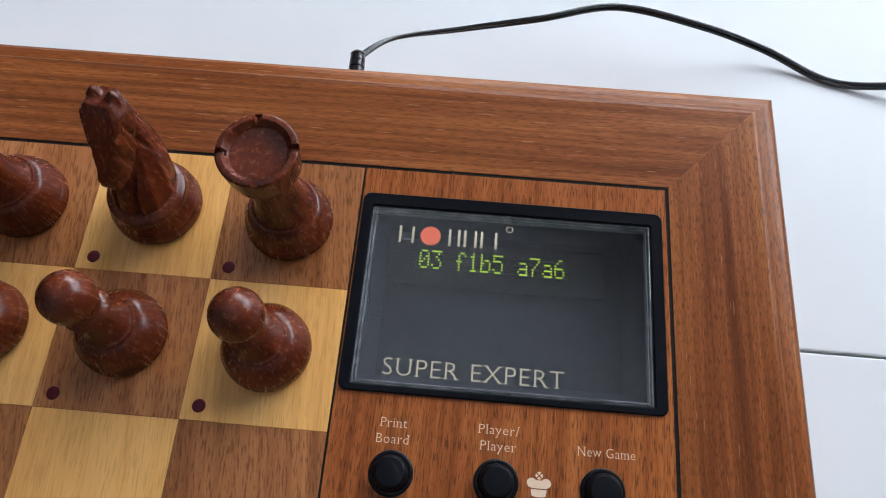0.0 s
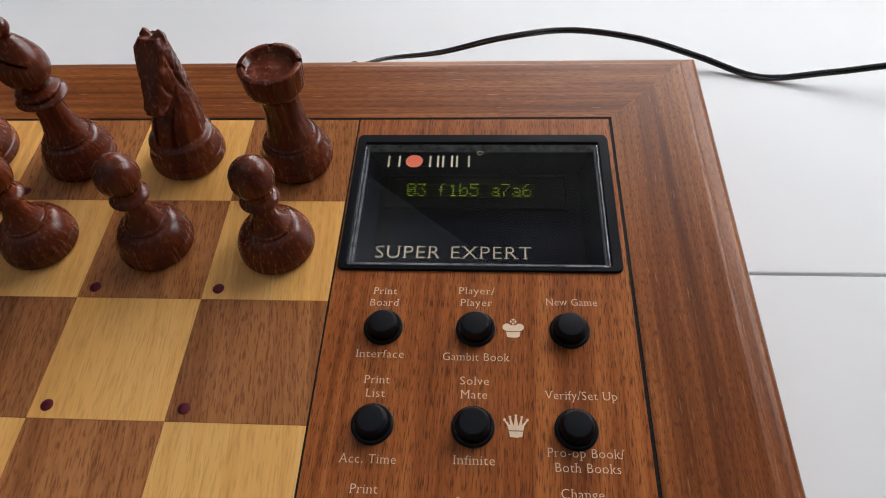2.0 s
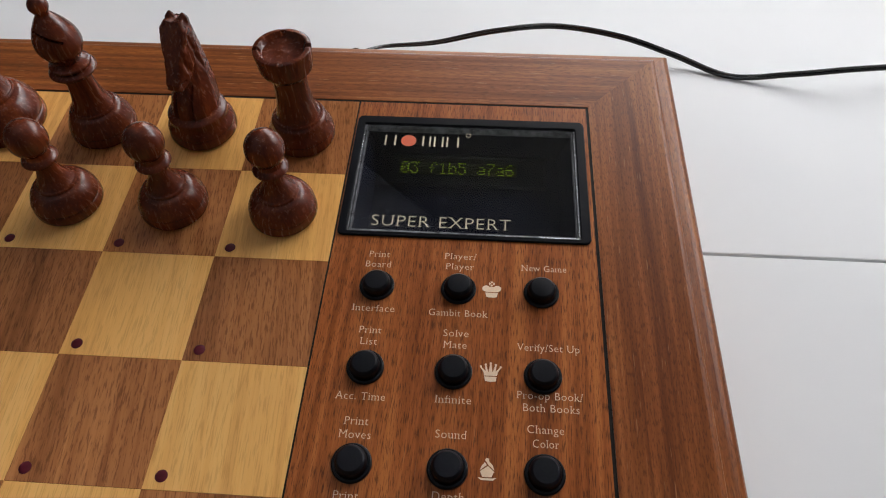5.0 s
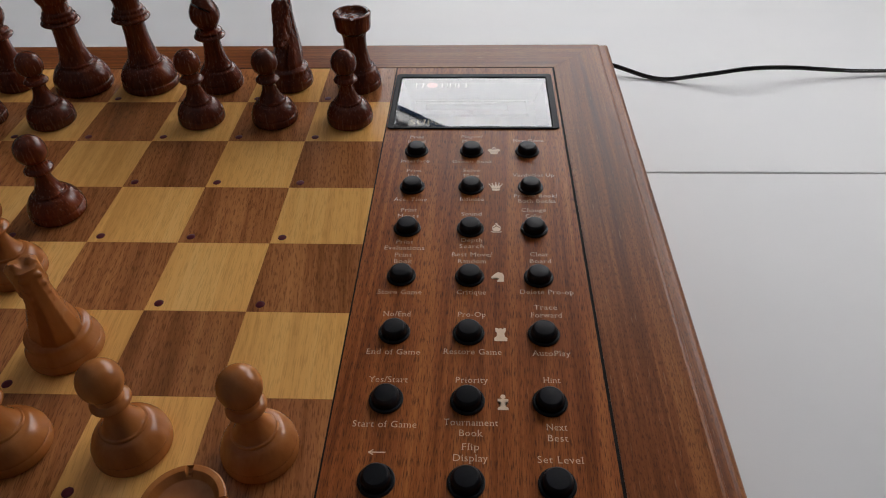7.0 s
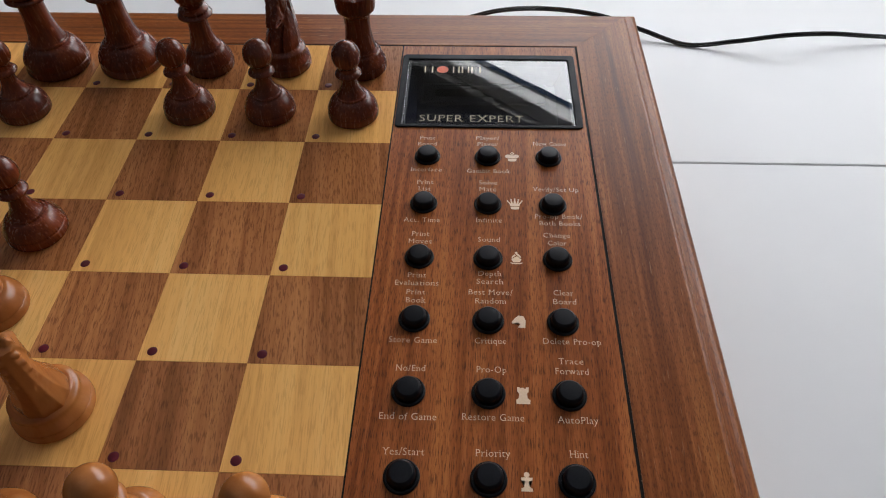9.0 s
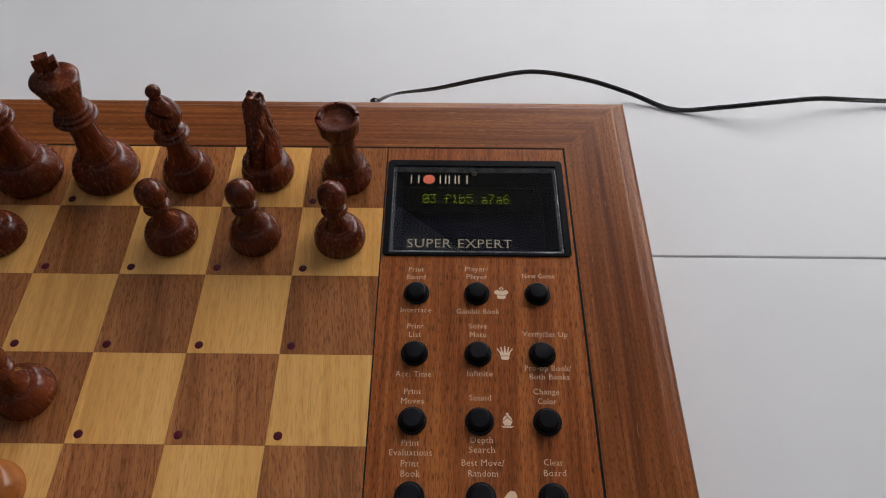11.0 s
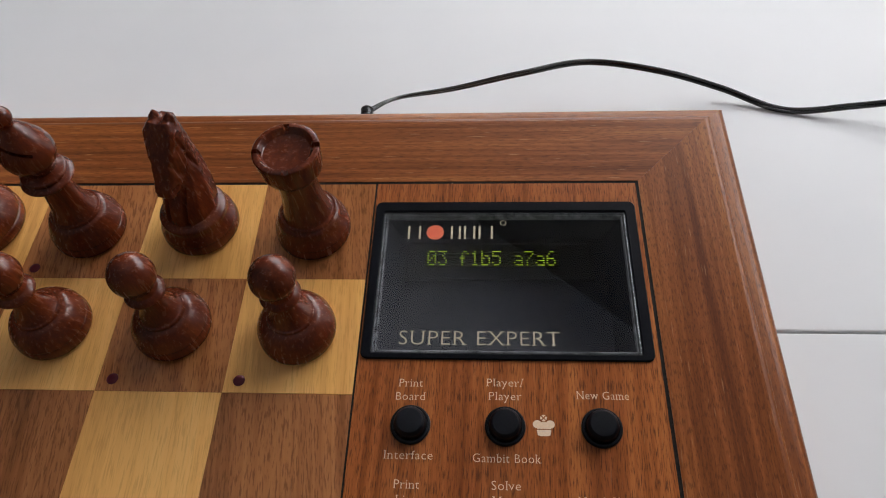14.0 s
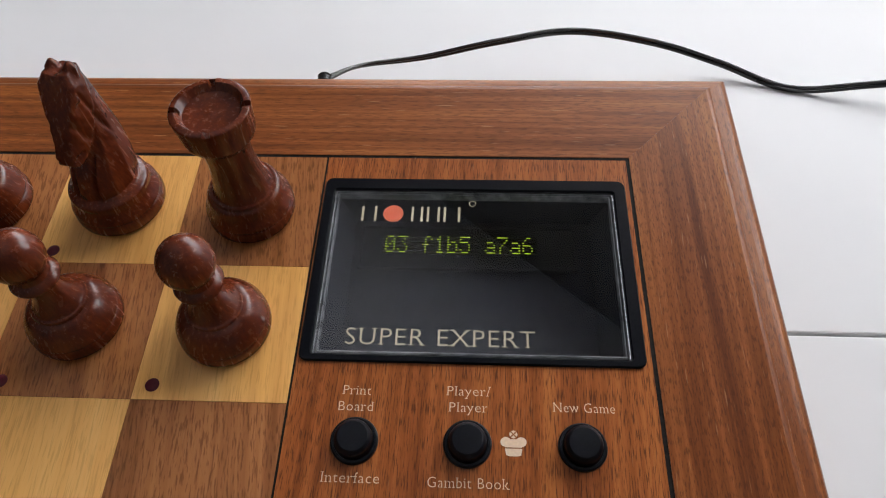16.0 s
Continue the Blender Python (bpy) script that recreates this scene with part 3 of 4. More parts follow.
def flat_shape(name, outline, x, y, scale, extra=()):
    bm = bmesh.new()
    for k, poly in enumerate((outline, *extra)):
        bm.faces.new([bm.verts.new((px_, py_, 0.02 * k)) for px_, py_ in poly])
    bmesh.ops.triangulate(bm, faces=bm.faces)
    bmesh.ops.scale(bm, vec=(scale,) * 3, verts=bm.verts)
    return part(name, bm, "print", panel, m=Matrix.Translation((x, y, ZB + 0.00012)), smooth=False)


def disc(cx, cy, r, n=16, ry=None):
    return [(cx + r * math.cos(2 * math.pi * k / n), cy + (ry or r) * math.sin(2 * math.pi * k / n)) for k in range(n)]


MM = 0.001
foot = [(-2.2, -2.8), (2.2, -2.8), (2.0, -1.5), (-2.0, -1.5)]
flat_shape("printed_king", [(-1.7, -2.75), (-0.9, -3.0), (0.9, -3.0), (1.7, -2.75), (1.95, -1.25), (-1.95, -1.25)], 0.0536, -0.0840, MM,
           ([(-1.9, -1.0), (1.9, -1.0), (1.7, 0.9), (-1.7, 0.9)], disc(-1.75, 0.25, 1.25, ry=1.15), disc(1.75, 0.25, 1.25, ry=1.15), *([(0.95 * math.sin(q + d), 2.0 + 0.95 * math.cos(q + d)) for d in (-0.6, 0.0, 0.6)] + [(0.18 * math.sin(q), 2.0 + 0.18 * math.cos(q))]
                                                                                              for q in (0.0, math.pi / 2, math.pi, 3 * math.pi / 2))))
flat_shape("printed_queen", [(-1.55, -2.8), (0.0, -3.0), (1.55, -2.8), (1.8, -1.35), (-1.8, -1.35)], 0.0540, -0.1127, MM,
           ([(-1.85, -1.1), (1.85, -1.1), (2.15, 0.2), (-2.15, 0.2)], *([(b0, 0.1), (b1, 0.1), (tx + 0.22, ty), (tx - 0.22, ty)] for b0, b1, tx, ty in
            ((-2.15, -1.3, -2.9, 1.6), (-1.45, -0.65, -1.5, 2.2), (-0.55, 0.55, 0.0, 2.7), (0.65, 1.45, 1.5, 2.2), (1.3, 2.15, 2.9, 1.6))),
            *(disc(tx, ty, 0.36, 10) for tx, ty in ((-2.9, 1.7), (-1.5, 2.4), (0.0, 2.8), (1.5, 2.4), (2.9, 1.7)))))
flat_shape("printed_bishop", [(-2.5, -2.2), (-1.6, -2.95), (1.6, -2.95), (2.5, -2.2), (1.2, -2.4), (-1.2, -2.4)], 0.0538, -0.1412, MM,
           ([(-1.2, -2.1), (1.2, -2.1), (1.9, -0.6), (0.2, 0.9), (-1.9, -0.6)], [(-1.9, -0.3), (-0.1, 1.15), (-0.6, 1.9), (-1.5, 0.9)],
            [(2.0, -0.3), (1.5, 1.1), (0.5, 2.2), (-0.2, 1.8), (0.5, 1.0)], disc(0.0, 2.5, 0.55, 10)))
flat_shape("printed_knight", [(-0.8, -2.6), (1.9, -2.6), (2.1, 0.6), (1.4, 2.3), (-0.3, 2.6), (-1.2, 1.9), (-2.9, -0.2), (-2.5, -1.0), (-0.9, -0.4), (0.2, -0.8)],
           0.0541, -0.1704, MM)
flat_shape("printed_rook", [(-2.2, -3.1), (2.2, -3.1), (2.3, -1.7), (1.45, -1.0), (1.25, 0.7), (1.8, 1.3), (1.9, 3.0), (1.0, 2.9), (0.9, 2.4), (0.45, 2.4), (0.4, 2.8), (-0.4, 2.8),
                            (-0.45, 2.4), (-0.9, 2.4), (-1.0, 2.9), (-1.9, 3.0), (-1.8, 1.3), (-1.25, 0.7), (-1.45, -1.0), (-2.3, -1.7)], 0.0543, -0.1993, MM)
flat_shape("printed_pawn", [(-1.7, -3.0), (1.7, -3.0), (1.7, -2.1), (0.8, -1.6), (0.55, 0.2), (1.7, 0.3), (1.7, 1.2), (0.6, 1.3), (-0.6, 1.3), (-1.7, 1.2), (-1.7, 0.3), (-0.55, 0.2),
                            (-0.8, -1.6), (-1.7, -2.1)], 0.0544, -0.2279, MM, (disc(0, 2.1, 0.85),))
for sgn, x, y in ((1, 0.0163, -0.2469), (-1, 0.0189, -0.2769)):
    flat_shape("printed_arrow", [(-2.8 * sgn, 0), (-1.2 * sgn, 1.0), (-1.0 * sgn, 0.75), (-1.9 * sgn, 0.2), (2.6 * sgn, 0.2), (2.6 * sgn, -0.2), (-1.9 * sgn, -0.2),
                                 (-1.0 * sgn, -0.75), (-1.2 * sgn, -1.0)], x, y, MM)


# ---- chessmen ----
def foot_of(r, hgt, rr):
    """The turned foot: plinth, groove, swelling and a fine ring at height hgt with radius rr."""
    return [(0.0, r * 0.93, 1), (0.0008, r * 0.985), (0.0022, r), (0.0036, r * 0.985), (0.0042, r * 0.955, 1), (0.0048, r * 0.975), (hgt * 0.5, r * 0.96),
            (hgt * 0.72, r * 0.86), (hgt * 0.9, (r * 0.35 + rr * 0.65)), (hgt * 0.97, rr * 1.03, 1), (hgt * 1.0, rr * 1.06), (hgt * 1.05, rr * 1.02, 1)]


def pawn_profile():
    p = foot_of(0.0116, 0.0112, 0.0066)
    p += [(0.0122, 0.0060), (0.0150, 0.0045), (0.0180, 0.0035), (0.0204, 0.0035), (0.0213, 0.0044, 1), (0.0219, 0.0055), (0.0227, 0.0058), (0.0237, 0.0051), (0.0243, 0.0043, 1)]
    p += [(0.0311 + 0.0067 * math.sin(a), 0.0063 * math.cos(a)) for a in [radians(x) for x in (-50, -30, -8, 15, 35, 55, 72, 84)]] + [(0.0378, 0.0)]
    return curve_profile(p), 64, None, None


def rook_profile():
    p = foot_of(0.0121, 0.0112, 0.0086)
    p += [(0.0122, 0.0077), (0.0165, 0.0067), (0.0225, 0.0060), (0.0275, 0.0061), (0.0298, 0.0066), (0.0312, 0.0078), (0.0322, 0.0088, 1), (0.0334, 0.0091), (0.0368, 0.0094),
          (0.0398, 0.0097), (0.0404, 0.0096, 1)]
    prof = curve_profile(p, 5)
    k0 = len(prof)
    prof += [(0.0406, 0.0093), (0.0406, 0.0081), (0.0403, 0.0078), (0.0392, 0.0072), (0.0388, 0.0068), (0.0385, 0.0040), (0.0384, 0.0012), (0.0386, 0.0006), (0.0386, 0.0)]
    seg = 120

    def notch(i, a):
        gap = abs(((a + math.pi / 4 + math.pi / 4) % (math.pi / 2)) - math.pi / 4)
        gap = math.pi / 4 - gap
        return -0.0012 if k0 - 4 <= i <= k0 + 2 and gap < 0.06 else 0.0

    return prof, seg, notch, None


def bishop_profile():
    p = foot_of(0.0120, 0.0118, 0.0076)
    p += [(0.0128, 0.0070), (0.0170, 0.0056), (0.0220, 0.0048), (0.0262, 0.0047), (0.0272, 0.0056, 1), (0.0279, 0.0074), (0.0288, 0.0081), (0.0297, 0.0073), (0.0302, 0.0064, 1),
          (0.0308, 0.0069), (0.0316, 0.0068), (0.0323, 0.0055), (0.0328, 0.0046, 1), (0.0345, 0.0056), (0.0375, 0.0073), (0.0402, 0.0077), (0.0430, 0.0071), (0.0462, 0.0055),
          (0.0490, 0.0036), (0.0506, 0.0023, 1), (0.0514, 0.0024), (0.0532, 0.0032), (0.0550, 0.0029), (0.0563, 0.0016), (0.0568, 0.0)]
    return curve_profile(p), 64, None, None


def royal(collar_z, rim_z, rim_r, top):
    p = foot_of(0.0153, 0.0145, 0.0090)
    z = collar_z
    p += [(0.0160, 0.0083), (0.0215, 0.0069), (0.0280, 0.0060), (z - 0.0030, 0.0058), (z - 0.0020, 0.0064, 1), (z - 0.0013, 0.0088), (z - 0.0003, 0.0098), (z + 0.0007, 0.0090),
          (z + 0.0011, 0.0080, 1), (z + 0.0018, 0.0086), (z + 0.0028, 0.0085), (z + 0.0035, 0.0074, 1), (z + 0.0043, 0.0076), (z + 0.0052, 0.0072), (z + 0.0058, 0.0064, 1),
          (z + 0.0090, 0.0066), (rim_z - 0.008, 0.0078), (rim_z - 0.003, 0.0092), (rim_z, rim_r), (rim_z + 0.0008, rim_r - 0.0002, 1)]
    return p + top


def king_profile():
    p = royal(0.0385, 0.0590, 0.0101, [(0.0606, 0.0090), (0.0616, 0.0062), (0.0622, 0.0038, 1), (0.0632, 0.0032), (0.0642, 0.0024), (0.0645, 0.0)])

    def cross():
        bm = bmesh.new()
        pts = [(-0.0014, 0.0625), (0.0014, 0.0625), (0.0013, 0.0655), (0.0046, 0.0648), (0.0046, 0.0690), (0.0013, 0.0682), (0.0026, 0.0712), (-0.0026, 0.0712),
               (-0.0013, 0.0682), (-0.0046, 0.0690), (-0.0046, 0.0648), (-0.0013, 0.0655)]
        loft(bm, [[(x * k, y, 0.067 + (z - 0.067) * k) for x, z in pts] for y, k in ((-0.0021, 0.93), (-0.0016, 1), (0.0016, 1), (0.0021, 0.93))])
        return "cross", bm

    return curve_profile(p), 64, None, cross


def queen_profile():
    p = royal(0.0375, 0.0565, 0.0099, [(0.0574, 0.0090, 1), (0.0562, 0.0080, 1), (0.0575, 0.0066), (0.0592, 0.0045), (0.0602, 0.0024, 1), (0.0610, 0.0024), (0.0630, 0.0035),
                                     (0.0650, 0.0034), (0.0665, 0.0020), (0.0671, 0.0)])
    prof = curve_profile(p, 5)
    zr = [i for i, (z, r) in enumerate(prof) if 0.0558 < z < 0.0578 and r > 0.0078]

    def notch(i, a):
        return -0.0013 * max(0.0, math.cos(9 * a)) ** 2 if i in zr else 0.0

    return prof, 108, notch, None


def knight_parts(mat):
    """A turned foot and a carved horse's neck and head that looks along -y."""
    base = curve_profile(foot_of(0.0125, 0.0112, 0.0098)[:-2] + [(0.0114, 0.0092), (0.0120, 0.0078), (0.0121, 0.0)])
    bm = bmesh.new()
    lathe(bm, base, 64)
    foot_me = as_mesh("base", bm, mat)
    bm = bmesh.new()
    # the neck: height, chest, crest, half width
    neck = ((0.0092, 0.0088, -0.0096, 0.0084), (0.0140, 0.0088, -0.0110, 0.0081), (0.0185, 0.0074, -0.0117, 0.0073), (0.0235, 0.0044, -0.0116, 0.0061),
            (0.0290, 0.0014, -0.0107, 0.0050), (0.0350, -0.0004, -0.0096, 0.0043), (0.0410, -0.0016, -0.0084, 0.0038), (0.0450, -0.0030, -0.0074, 0.0030))
    loft(bm, [[(w * x_, -(c_ + (d_ - c_) * k_), z_) for x_, k_ in ((0, 0), (0.5, 0.05), (0.86, 0.22), (1, 0.5), (0.8, 0.8), (0.35, 0.97), (-0.35, 0.97), (-0.8, 0.8), (-1, 0.5),
                                                                   (-0.86, 0.22), (-0.5, 0.05))] for z_, c_, d_, w in neck])
    # the head, from the forelock to the lips: face forward, up, half width; jaw forward, up, half width
    head = ((-0.0008, 0.0470, 0.0034, -0.0074, 0.0452, 0.0032), (0.0008, 0.0445, 0.0052, -0.0064, 0.0415, 0.0042), (0.0028, 0.0400, 0.0049, -0.0054, 0.0365, 0.0048),
            (0.0052, 0.0350, 0.0036, -0.0030, 0.0315, 0.0050), (0.0070, 0.0308, 0.0029, 0.0008, 0.0272, 0.0044), (0.0086, 0.0276, 0.0031, 0.0036, 0.0248, 0.0034),
            (0.0088, 0.0256, 0.0029, 0.0050, 0.0238, 0.0026), (0.0080, 0.0245, 0.0022, 0.0060, 0.0238, 0.0018))
    loft(bm, [[(wa * x_, -fa, za) for x_ in (-0.82, 0, 0.82)]
              + [(wa + (wb - wa) * k_, -(fa + (fb - fa) * k_), za + (zb - za) * k_) for k_ in (0.16, 0.5, 0.82)]
              + [(wb * x_, -fb, zb) for x_ in (0.6, -0.6)]
              + [(-(wa + (wb - wa) * k_), -(fa + (fb - fa) * k_), za + (zb - za) * k_) for k_ in (0.82, 0.5, 0.16)] for fa, za, wa, fb, zb, wb in head])

    def lump(at, size, rx=0.0, ry=0.0):
        m_ = Matrix.Translation(at) @ Matrix.Rotation(radians(rx), 4, "X") @ Matrix.Rotation(radians(ry), 4, "Y") @ Matrix.Diagonal((*size, 1))
        bmesh.ops.create_icosphere(bm, subdivisions=3, radius=1, matrix=m_)

    for sx in (-1, 1):
        ear = Matrix.Translation((sx * 0.0024, 0.0042, 0.0462)) @ Matrix.Rotation(radians(-8), 4, "X")
        lathe(bm, [(-0.002, 0.0019), (0.0004, 0.0018), (0.0019, 0.0005), (0.0020, 0.0)], 5, ear)
    for k in range(6) if mat == "light_piece" else ():                          # locks of the mane
        for sx in (-1, 1):
            lump((sx * 0.0018, 0.0090 - 0.0004 * k, 0.0245 + 0.0036 * k), (0.0019, 0.0010, 0.0012), 25, sx * 30)
    for v in bm.verts:
        v.co.y += 0.09 * (v.co.z - 0.012)
        v.co.z = 0.012 + (v.co.z - 0.012) * 0.95
    me = bpy.data.meshes.new("horse_head")
    bmesh.ops.recalc_face_normals(bm, faces=bm.faces)
    bm.to_mesh(me)
    bm.free()
    ob = new("horse_head", me)
    fuse = ob.modifiers.new("fuse", "REMESH")
    fuse.mode, fuse.voxel_size = "VOXEL", 0.00032
    soft_ = ob.modifiers.new("soft", "SMOOTH")
    soft_.factor, soft_.iterations = 0.5, 4
    bpy.context.view_layer.update()
    out = baked(ob)

    def near(v, w):
        return math.exp(-(v / w) ** 2)

    def ramp(v, lo, hi):
        return min(1.0, max(0.0, (v - lo) / (hi - lo)))

    # carved lines: two down the chest, the mouth, the hollows of the eyes and cheeks, the nostrils and the edge of the jaw, with uneven knife marks
    for v in out.vertices:
        x, y, z = v.co
        flat = y - 0.09 * (z - 0.012)
        ax, side_ = abs(x), math.copysign(1.0, x)
        fade = ramp(z, 0.0105, 0.0125) * ramp(-z, -0.0245, -0.0225)
        if flat < 0.0:
            v.co.y += 0.0012 * fade * near(ax - 0.0030, 0.0005)
        if flat < -0.0045 and z > 0.0225:
            v.co.x -= side_ * 0.0008 * near(z - 0.0258 - 0.3 * (flat + 0.008), 0.0004)
        if ax > 0.0015 and z > 0.0225:
            eye = near(z - 0.0375, 0.0012) * near(flat + 0.0008, 0.0014)
            nostril = 0.8 * near(z - 0.0268, 0.0006) * near(flat + 0.0070, 0.0008)
            cheek = 0.8 * near(flat + 0.0030 + 0.42 * (z - 0.031), 0.0009) * ramp(z, 0.0265, 0.029) * ramp(-z, -0.0365, -0.034)
            jaw = near(flat - 0.0032 + 0.25 * (z - 0.03), 0.0006) * ramp(z, 0.0245, 0.0265) * ramp(-z, -0.042, -0.040)
            v.co.x -= side_ * 0.0008 * (eye + nostril + 0.7 * cheek + 0.5 * jaw)
            v.co.x += side_ * 0.00006 * math.sin(2300 * z + 900 * flat) * math.sin(1500 * flat + 2 * side_)
        v.co.z -= 0.0006 * near(x, 0.0010) * ramp(z, 0.0435, 0.0455)
    out.materials.clear()
    out.materials.append(M[mat])
    smooth_mesh(out, 42)
    return [("base", foot_me), ("horse_head", out)]


def as_mesh(name, bm, mat, angle=38):
    me = bpy.data.meshes.new(name)
    bmesh.ops.recalc_face_normals(bm, faces=bm.faces)
    bm.to_mesh(me)
    bm.free()
    me.materials.append(M[mat])
    smooth_mesh(me, angle)
    return me


def slit(me, mat):
    """The bishop's slanting cut."""
    ob = new("blank", me)
    bm = bmesh.new()
    box(bm, -0.006, -0.012, -0.00045, 0.012, 0.012, 0.00045, m=Matrix.Translation((0.0042, 0, 0.0462)) @ Matrix.Rotation(radians(-32), 4, "Y"))
    cut = part("cutter", bm, mat, smooth=False)
    mod = ob.modifiers.new("cut", "BOOLEAN")
    mod.operation, mod.solver, mod.object = "DIFFERENCE", "EXACT", cut
    bpy.context.view_layer.update()
    out = baked(ob)
    bpy.data.objects.remove(cut)
    out.materials.clear()
    out.materials.append(M[mat])
    smooth_mesh(out, 38)
    return out


CUTS = {"pawn": (("base", 0.01185), ("stem", 0.0213), ("collar", 0.0243), ("head", 1.0)), "rook": (("base", 0.01185), ("stem", 0.0290), ("head", 1.0)),
        "bishop": (("base", 0.0124), ("stem", 0.0272), ("collar", 0.0328), ("mitre", 0.0506), ("finial", 1.0)),
        "king": (("base", 0.0153), ("stem", 0.0365), ("collar", 0.0443), ("crown", 1.0)), "queen": (("base", 0.0153), ("stem", 0.0355), ("collar", 0.0433), ("crown", 0.0602), ("finial", 1.0))}
STRETCH = Matrix.Diagonal((1, 1, 1.005, 1))


def sections(prof, cuts):
    """Cut a turned profile into its parts, bottom to top."""
    out, rest = [], prof
    for name, top in cuts:
        k = next((i for i, (z, r) in enumerate(rest) if z >= top - 1e-6), len(rest) - 1)
        out.append((name, rest[:k + 1]))
        rest = rest[k:]
    return out


def men_of(kind, tone):
    mat = tone + "_piece"
    got = []
    if kind == "knight":
        return knight_parts(mat)
    prof, seg, notch, extra = PROFILES[kind]()
    first = 0
    for name, piece in sections(prof, CUTS[kind]):
        bm = bmesh.new()
        lathe(bm, piece, seg, None, (lambda i, a, f=first: notch(i + f, a)) if notch else None)
        first += len(piece) - 1
        bmesh.ops.transform(bm, matrix=STRETCH, verts=bm.verts)
        me = as_mesh(name, bm, mat)
        if name == "mitre":
            me = slit(me, mat)
        got.append((name, me))
    if extra:
        name, bm = extra()
        bmesh.ops.transform(bm, matrix=STRETCH, verts=bm.verts)
        got.append((name, as_mesh(name, bm, mat)))
    return got


PROFILES = {"pawn": pawn_profile, "rook": rook_profile, "bishop": bishop_profile, "king": king_profile, "queen": queen_profile}
MEN = {(tone, kind): men_of(kind, tone) for tone in ("dark", "light") for kind in ("pawn", "rook", "bishop", "king", "queen", "knight")}
TONE = {"dark": "dark red-brown turned wooden chess", "light": "honey-coloured boxwood chess"}
FILES = "abcdefgh"


def man(tone, kind, square, turn=0.0, dx=0.0, dy=0.0, extra=""):
    x = (FILES.index(square[0]) - 7.5) * S + dx
    y = (int(square[1]) - 8.5) * S + dy
    ob = empty("chess_" + kind)
    for name, me in MEN[tone, kind]:
        new(name, me).parent = ob
    ob.matrix_basis = Matrix.Translation((x, y, ZB + 0.0001)) @ Matrix.Rotation(radians(turn), 4, "Z")
    on = "light" if (FILES.index(square[0]) + int(square[1])) % 2 == 0 else "dark"
    return tagged(ob, f"{TONE[tone]} {kind} standing on a {on} square{extra}", "chess " + kind, tone + " chessmen")


man("dark", "rook", "h8", 8, 0.0004, -0.0005)
man("dark", "knight", "g8", -12, 0.0002, 0.0014)
man("dark", "bishop", "f8", -140, 0.0002, -0.0002)
man("dark", "king", "e8", 30, -0.0015, 0.0010)
man("dark", "queen", "d8", 20, -0.0004, -0.0010)
man("dark", "bishop", "c8", 140, -0.0015, 0.0010)
man("dark", "rook", "a8", 15)
for sq, a, dx, dy in (("h7", 30, 0.6, 0.7), ("g7", 110, 0.1, 1.4), ("f7", 200, 0.4, 1.2), ("d7", 75, -1.3, -0.3), ("c7", 300, 0, 0), ("b7", 10, 0, 0), ("a6", 50, 0, 0),
                      ("e5", 160, -1.2, 0.5)):
    man("dark", "pawn", sq, a, dx / 1000, dy / 1000)
man("dark", "knight", "c6", 5)
man("light", "knight", "f3", 226, -0.0005, 0.0)
man("light", "bishop", "b5", 60)
for sq, a, dx, dy in (("h2", 40, 0.6, -0.5), ("g2", 120, -0.6, 0.6), ("f2", 220, 0.5, -1.0), ("e4", 15, 0, 0), ("d2", 170, 0, 0), ("c2", 80, 0, 0), ("b2", 310, 0, 0), ("a2", 0, 0, 0)):
    man("light", "pawn", sq, a, dx / 1000, dy / 1000)
for kind, sq, a in (("rook", "h1", 6), ("rook", "a1", 20), ("king", "e1", 10), ("queen", "d1", 40), ("bishop", "c1", 100), ("knight", "b1", 185)):
    man("light", kind, sq, a, 0, -0.0015)

# ---- power cord ----
CORD = [(-0.0122, 0.0552, -0.0216), (-0.0013, 0.0708, -0.0291), (0.0232, 0.0813, -0.0340), (0.0522, 0.0836, -0.0280), (0.0828, 0.0981, -0.0350), (0.1147, 0.0931, -0.0364), (0.1435, 0.0911, -0.0453),
        (0.1705, 0.0804, -0.0490), (0.1993, 0.0787, -0.0452), (0.2293, 0.0785, -0.0405), (0.2591, 0.0850, -0.0432), (0.2844, 0.0866, -0.0455), (0.3055, 0.0875, -0.0470), (0.3350, 0.0890, -0.0478), (0.3700, 0.0900, -0.0485), (0.4700, 0.1000, -0.0485)]
cord = tagged(empty("power_cord", (-0.0143, 0.05, 0.0)), "thin black twin-wire power cord curving over the white table", "power cord")
inv = Matrix.Translation((0.0143, -0.05, 0.0))


def spline(P, n=10):
    P = [Vector(p) for p in P]
    Q = [2 * P[0] - P[1], *P, 2 * P[-1] - P[-2]]
    out = []
    for i in range(1, len(Q) - 2):
        a, b, c_, d = Q[i - 1:i + 3]
        for k in range(n):
            t = k / n
            out.append(0.5 * (2 * b + (c_ - a) * t + (2 * a - 5 * b + 4 * c_ - d) * t * t + (3 * b - a - 3 * c_ + d) * t ** 3))
    return out + [P[-1]]


def tube(bm, path, r, seg=10):
    rings = []
    for i, p in enumerate(path):
        d = (path[min(i + 1, len(path) - 1)] - path[max(i - 1, 0)]).normalized()
        side = d.cross(Vector((0, 0, 1))).normalized()
        up = side.cross(d)
        rings.append([p + r * (math.cos(2 * math.pi * k / seg) * side + math.sin(2 * math.pi * k / seg) * up) for k in range(seg)])
    return loft(bm, rings)


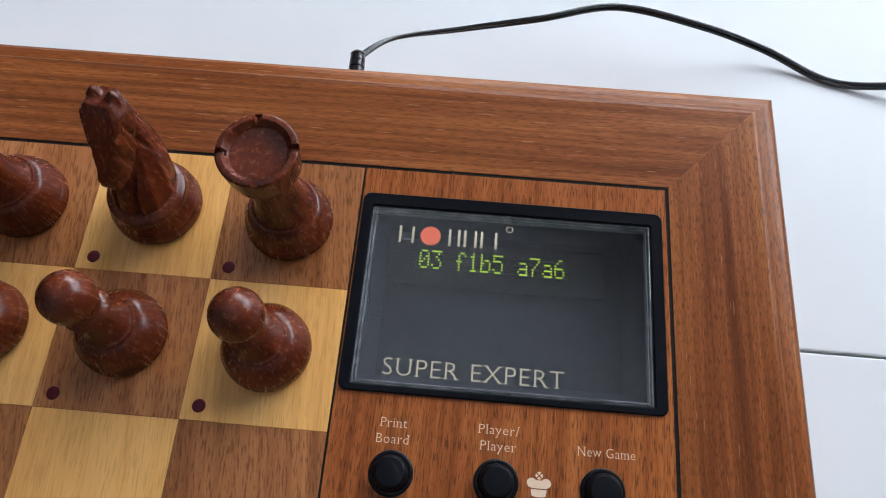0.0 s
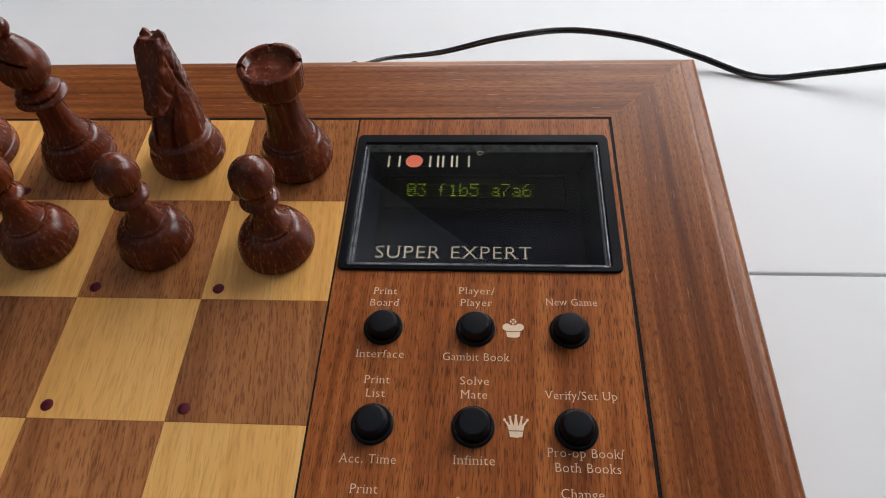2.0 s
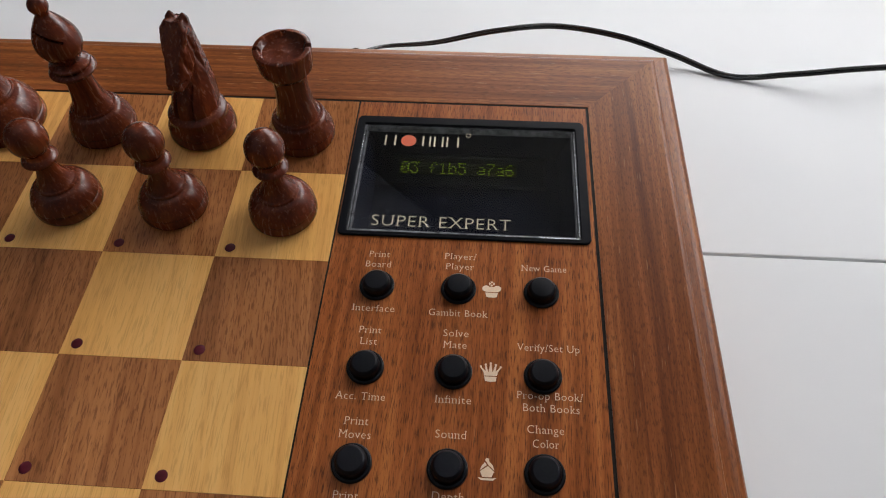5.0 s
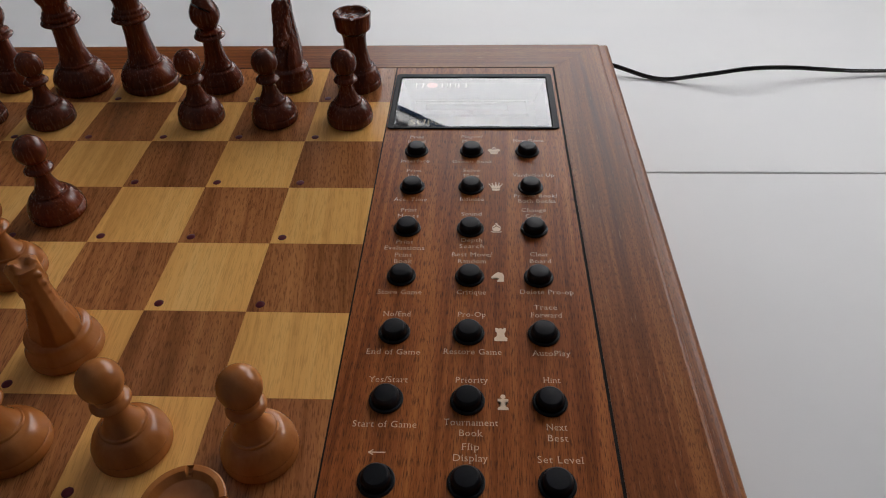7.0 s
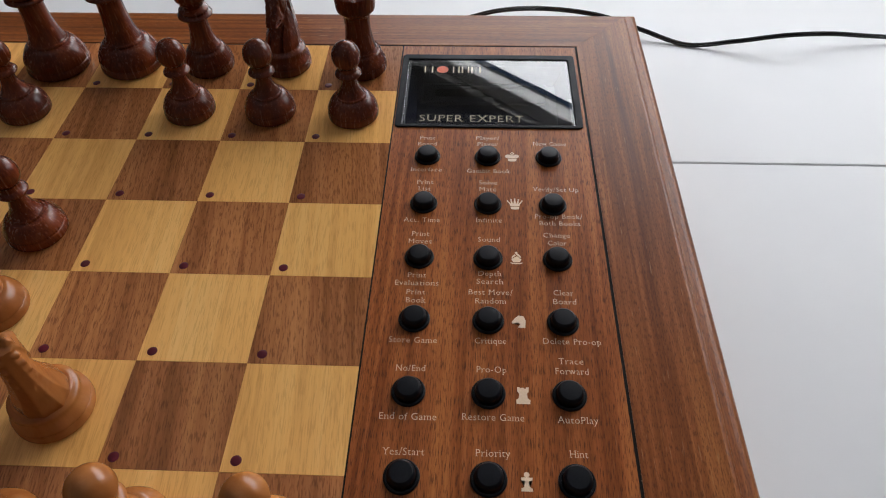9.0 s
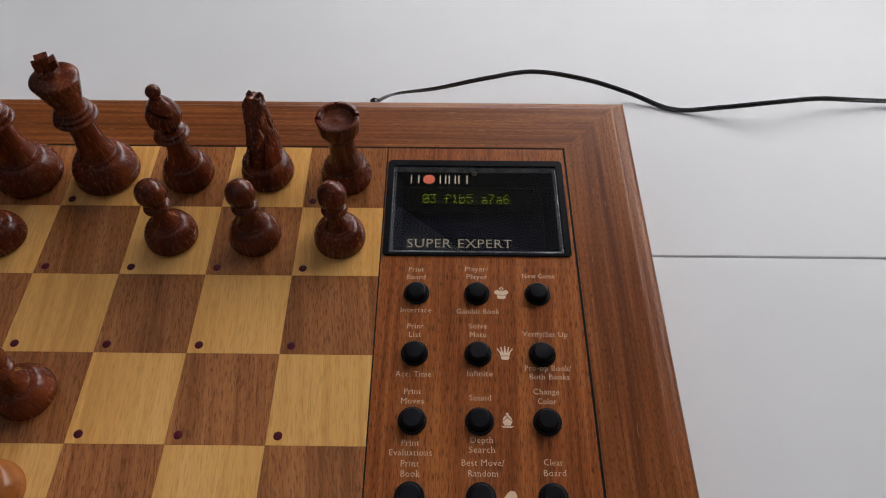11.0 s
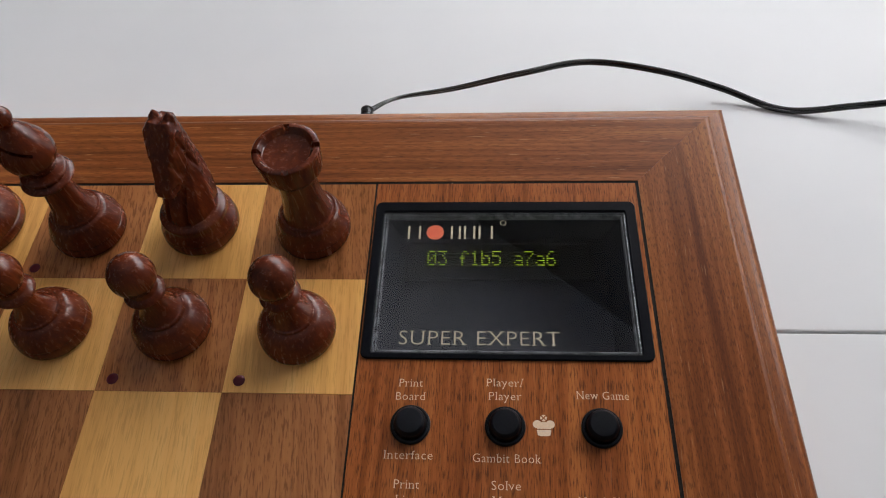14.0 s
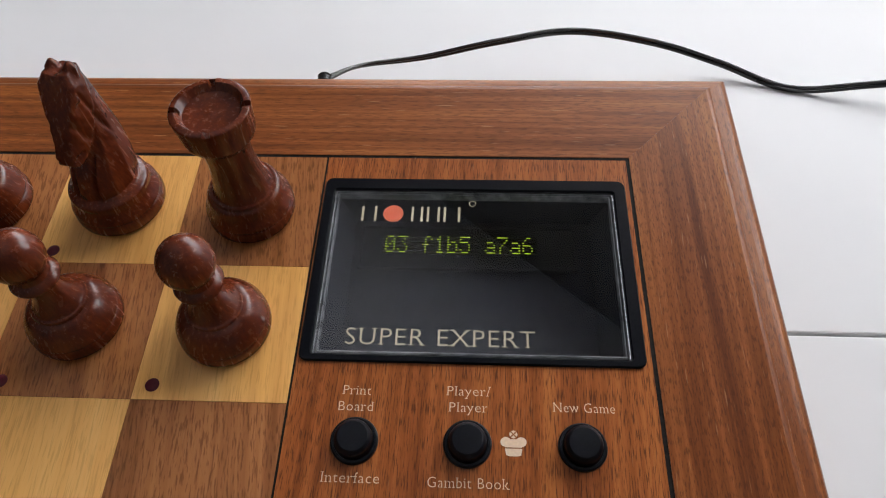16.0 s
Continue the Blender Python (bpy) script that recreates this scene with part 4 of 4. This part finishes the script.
core = spline([(x, y, max(z + ZB, 0.0011)) for x, y, z in CORD])
for sgn in (-1, 1):
    path = []
    for i, p in enumerate(core):
        d = (core[min(i + 1, len(core) - 1)] - core[max(i - 1, 0)]).normalized()
        side = d.cross(Vector((0, 0, 1))).normalized()
        up = side.cross(d)
        a = min(1.75, 0.1 + 0.045 * i) + 0.008 * i + 0.2 * math.sin(i * 0.11)
        gap = 0.00072
        q = p + sgn * gap * (math.cos(a) * side + math.sin(a) * up)
        path.append(inv @ Vector((q.x, q.y, max(q.z, 0.00085))))
    bm = bmesh.new()
    tube(bm, path, 0.0008)
    part("wire", bm, "cord", cord)
bm = bmesh.new()
plug_prof = [(0.0, 0.0034), (0.0045, 0.0034)]
for k in range(5):
    z = 0.0050 + k * 0.0026
    plug_prof += [(z, 0.0031 - k * 0.00012), (z + 0.0016, 0.0031 - k * 0.00012), (z + 0.0018, 0.0024), (z + 0.0025, 0.0024)]
plug_prof += [(0.0182, 0.0027), (0.0190, 0.0022)]
start = Vector((-0.0112, FY1 + 0.0371, ZB - 0.0222))
lathe(bm, plug_prof, 28, inv @ Matrix.Translation(start) @ Vector((-0.04, 0.99, 0.03)).to_track_quat("Z", "Y").to_matrix().to_4x4())
part("plug", bm, "cord", cord, "ribbed black strain relief")

# ---- inlaid squares and their lamps ----
bm = bmesh.new()
h = S / 2 - 0.00006
box(bm, -h, -h, -0.002, h, h, 0.0)
sq_me = {}
tmp = bpy.data.meshes.new("square")
bm.to_mesh(tmp)
bm.free()
for tone in ("dark", "light"):
    me = tmp.copy()
    me.materials.append(M[tone + "_square"])
    sq_me[tone] = me
bm = bmesh.new()
lathe(bm, [(-0.0004, 0.00175), (0.00005, 0.00175), (0.00022, 0.0014), (0.0003, 0.0007), (0.0003, 0.0)], 20)
led_me = as_mesh("led", bm, "led")
for i in range(8):
    for j in range(8):
        x, y = -(i + 0.5) * S, -(j + 0.5) * S
        sq = new("square", sq_me["dark" if (i + j) % 2 == 0 else "light"])
        sq.parent, sq.matrix_basis = board, Matrix.Translation((x, y, ZB))
        led = new("led", led_me)
        led.parent, led.matrix_basis = board, Matrix.Translation((x - S * 0.385, y - S * 0.402, ZB))
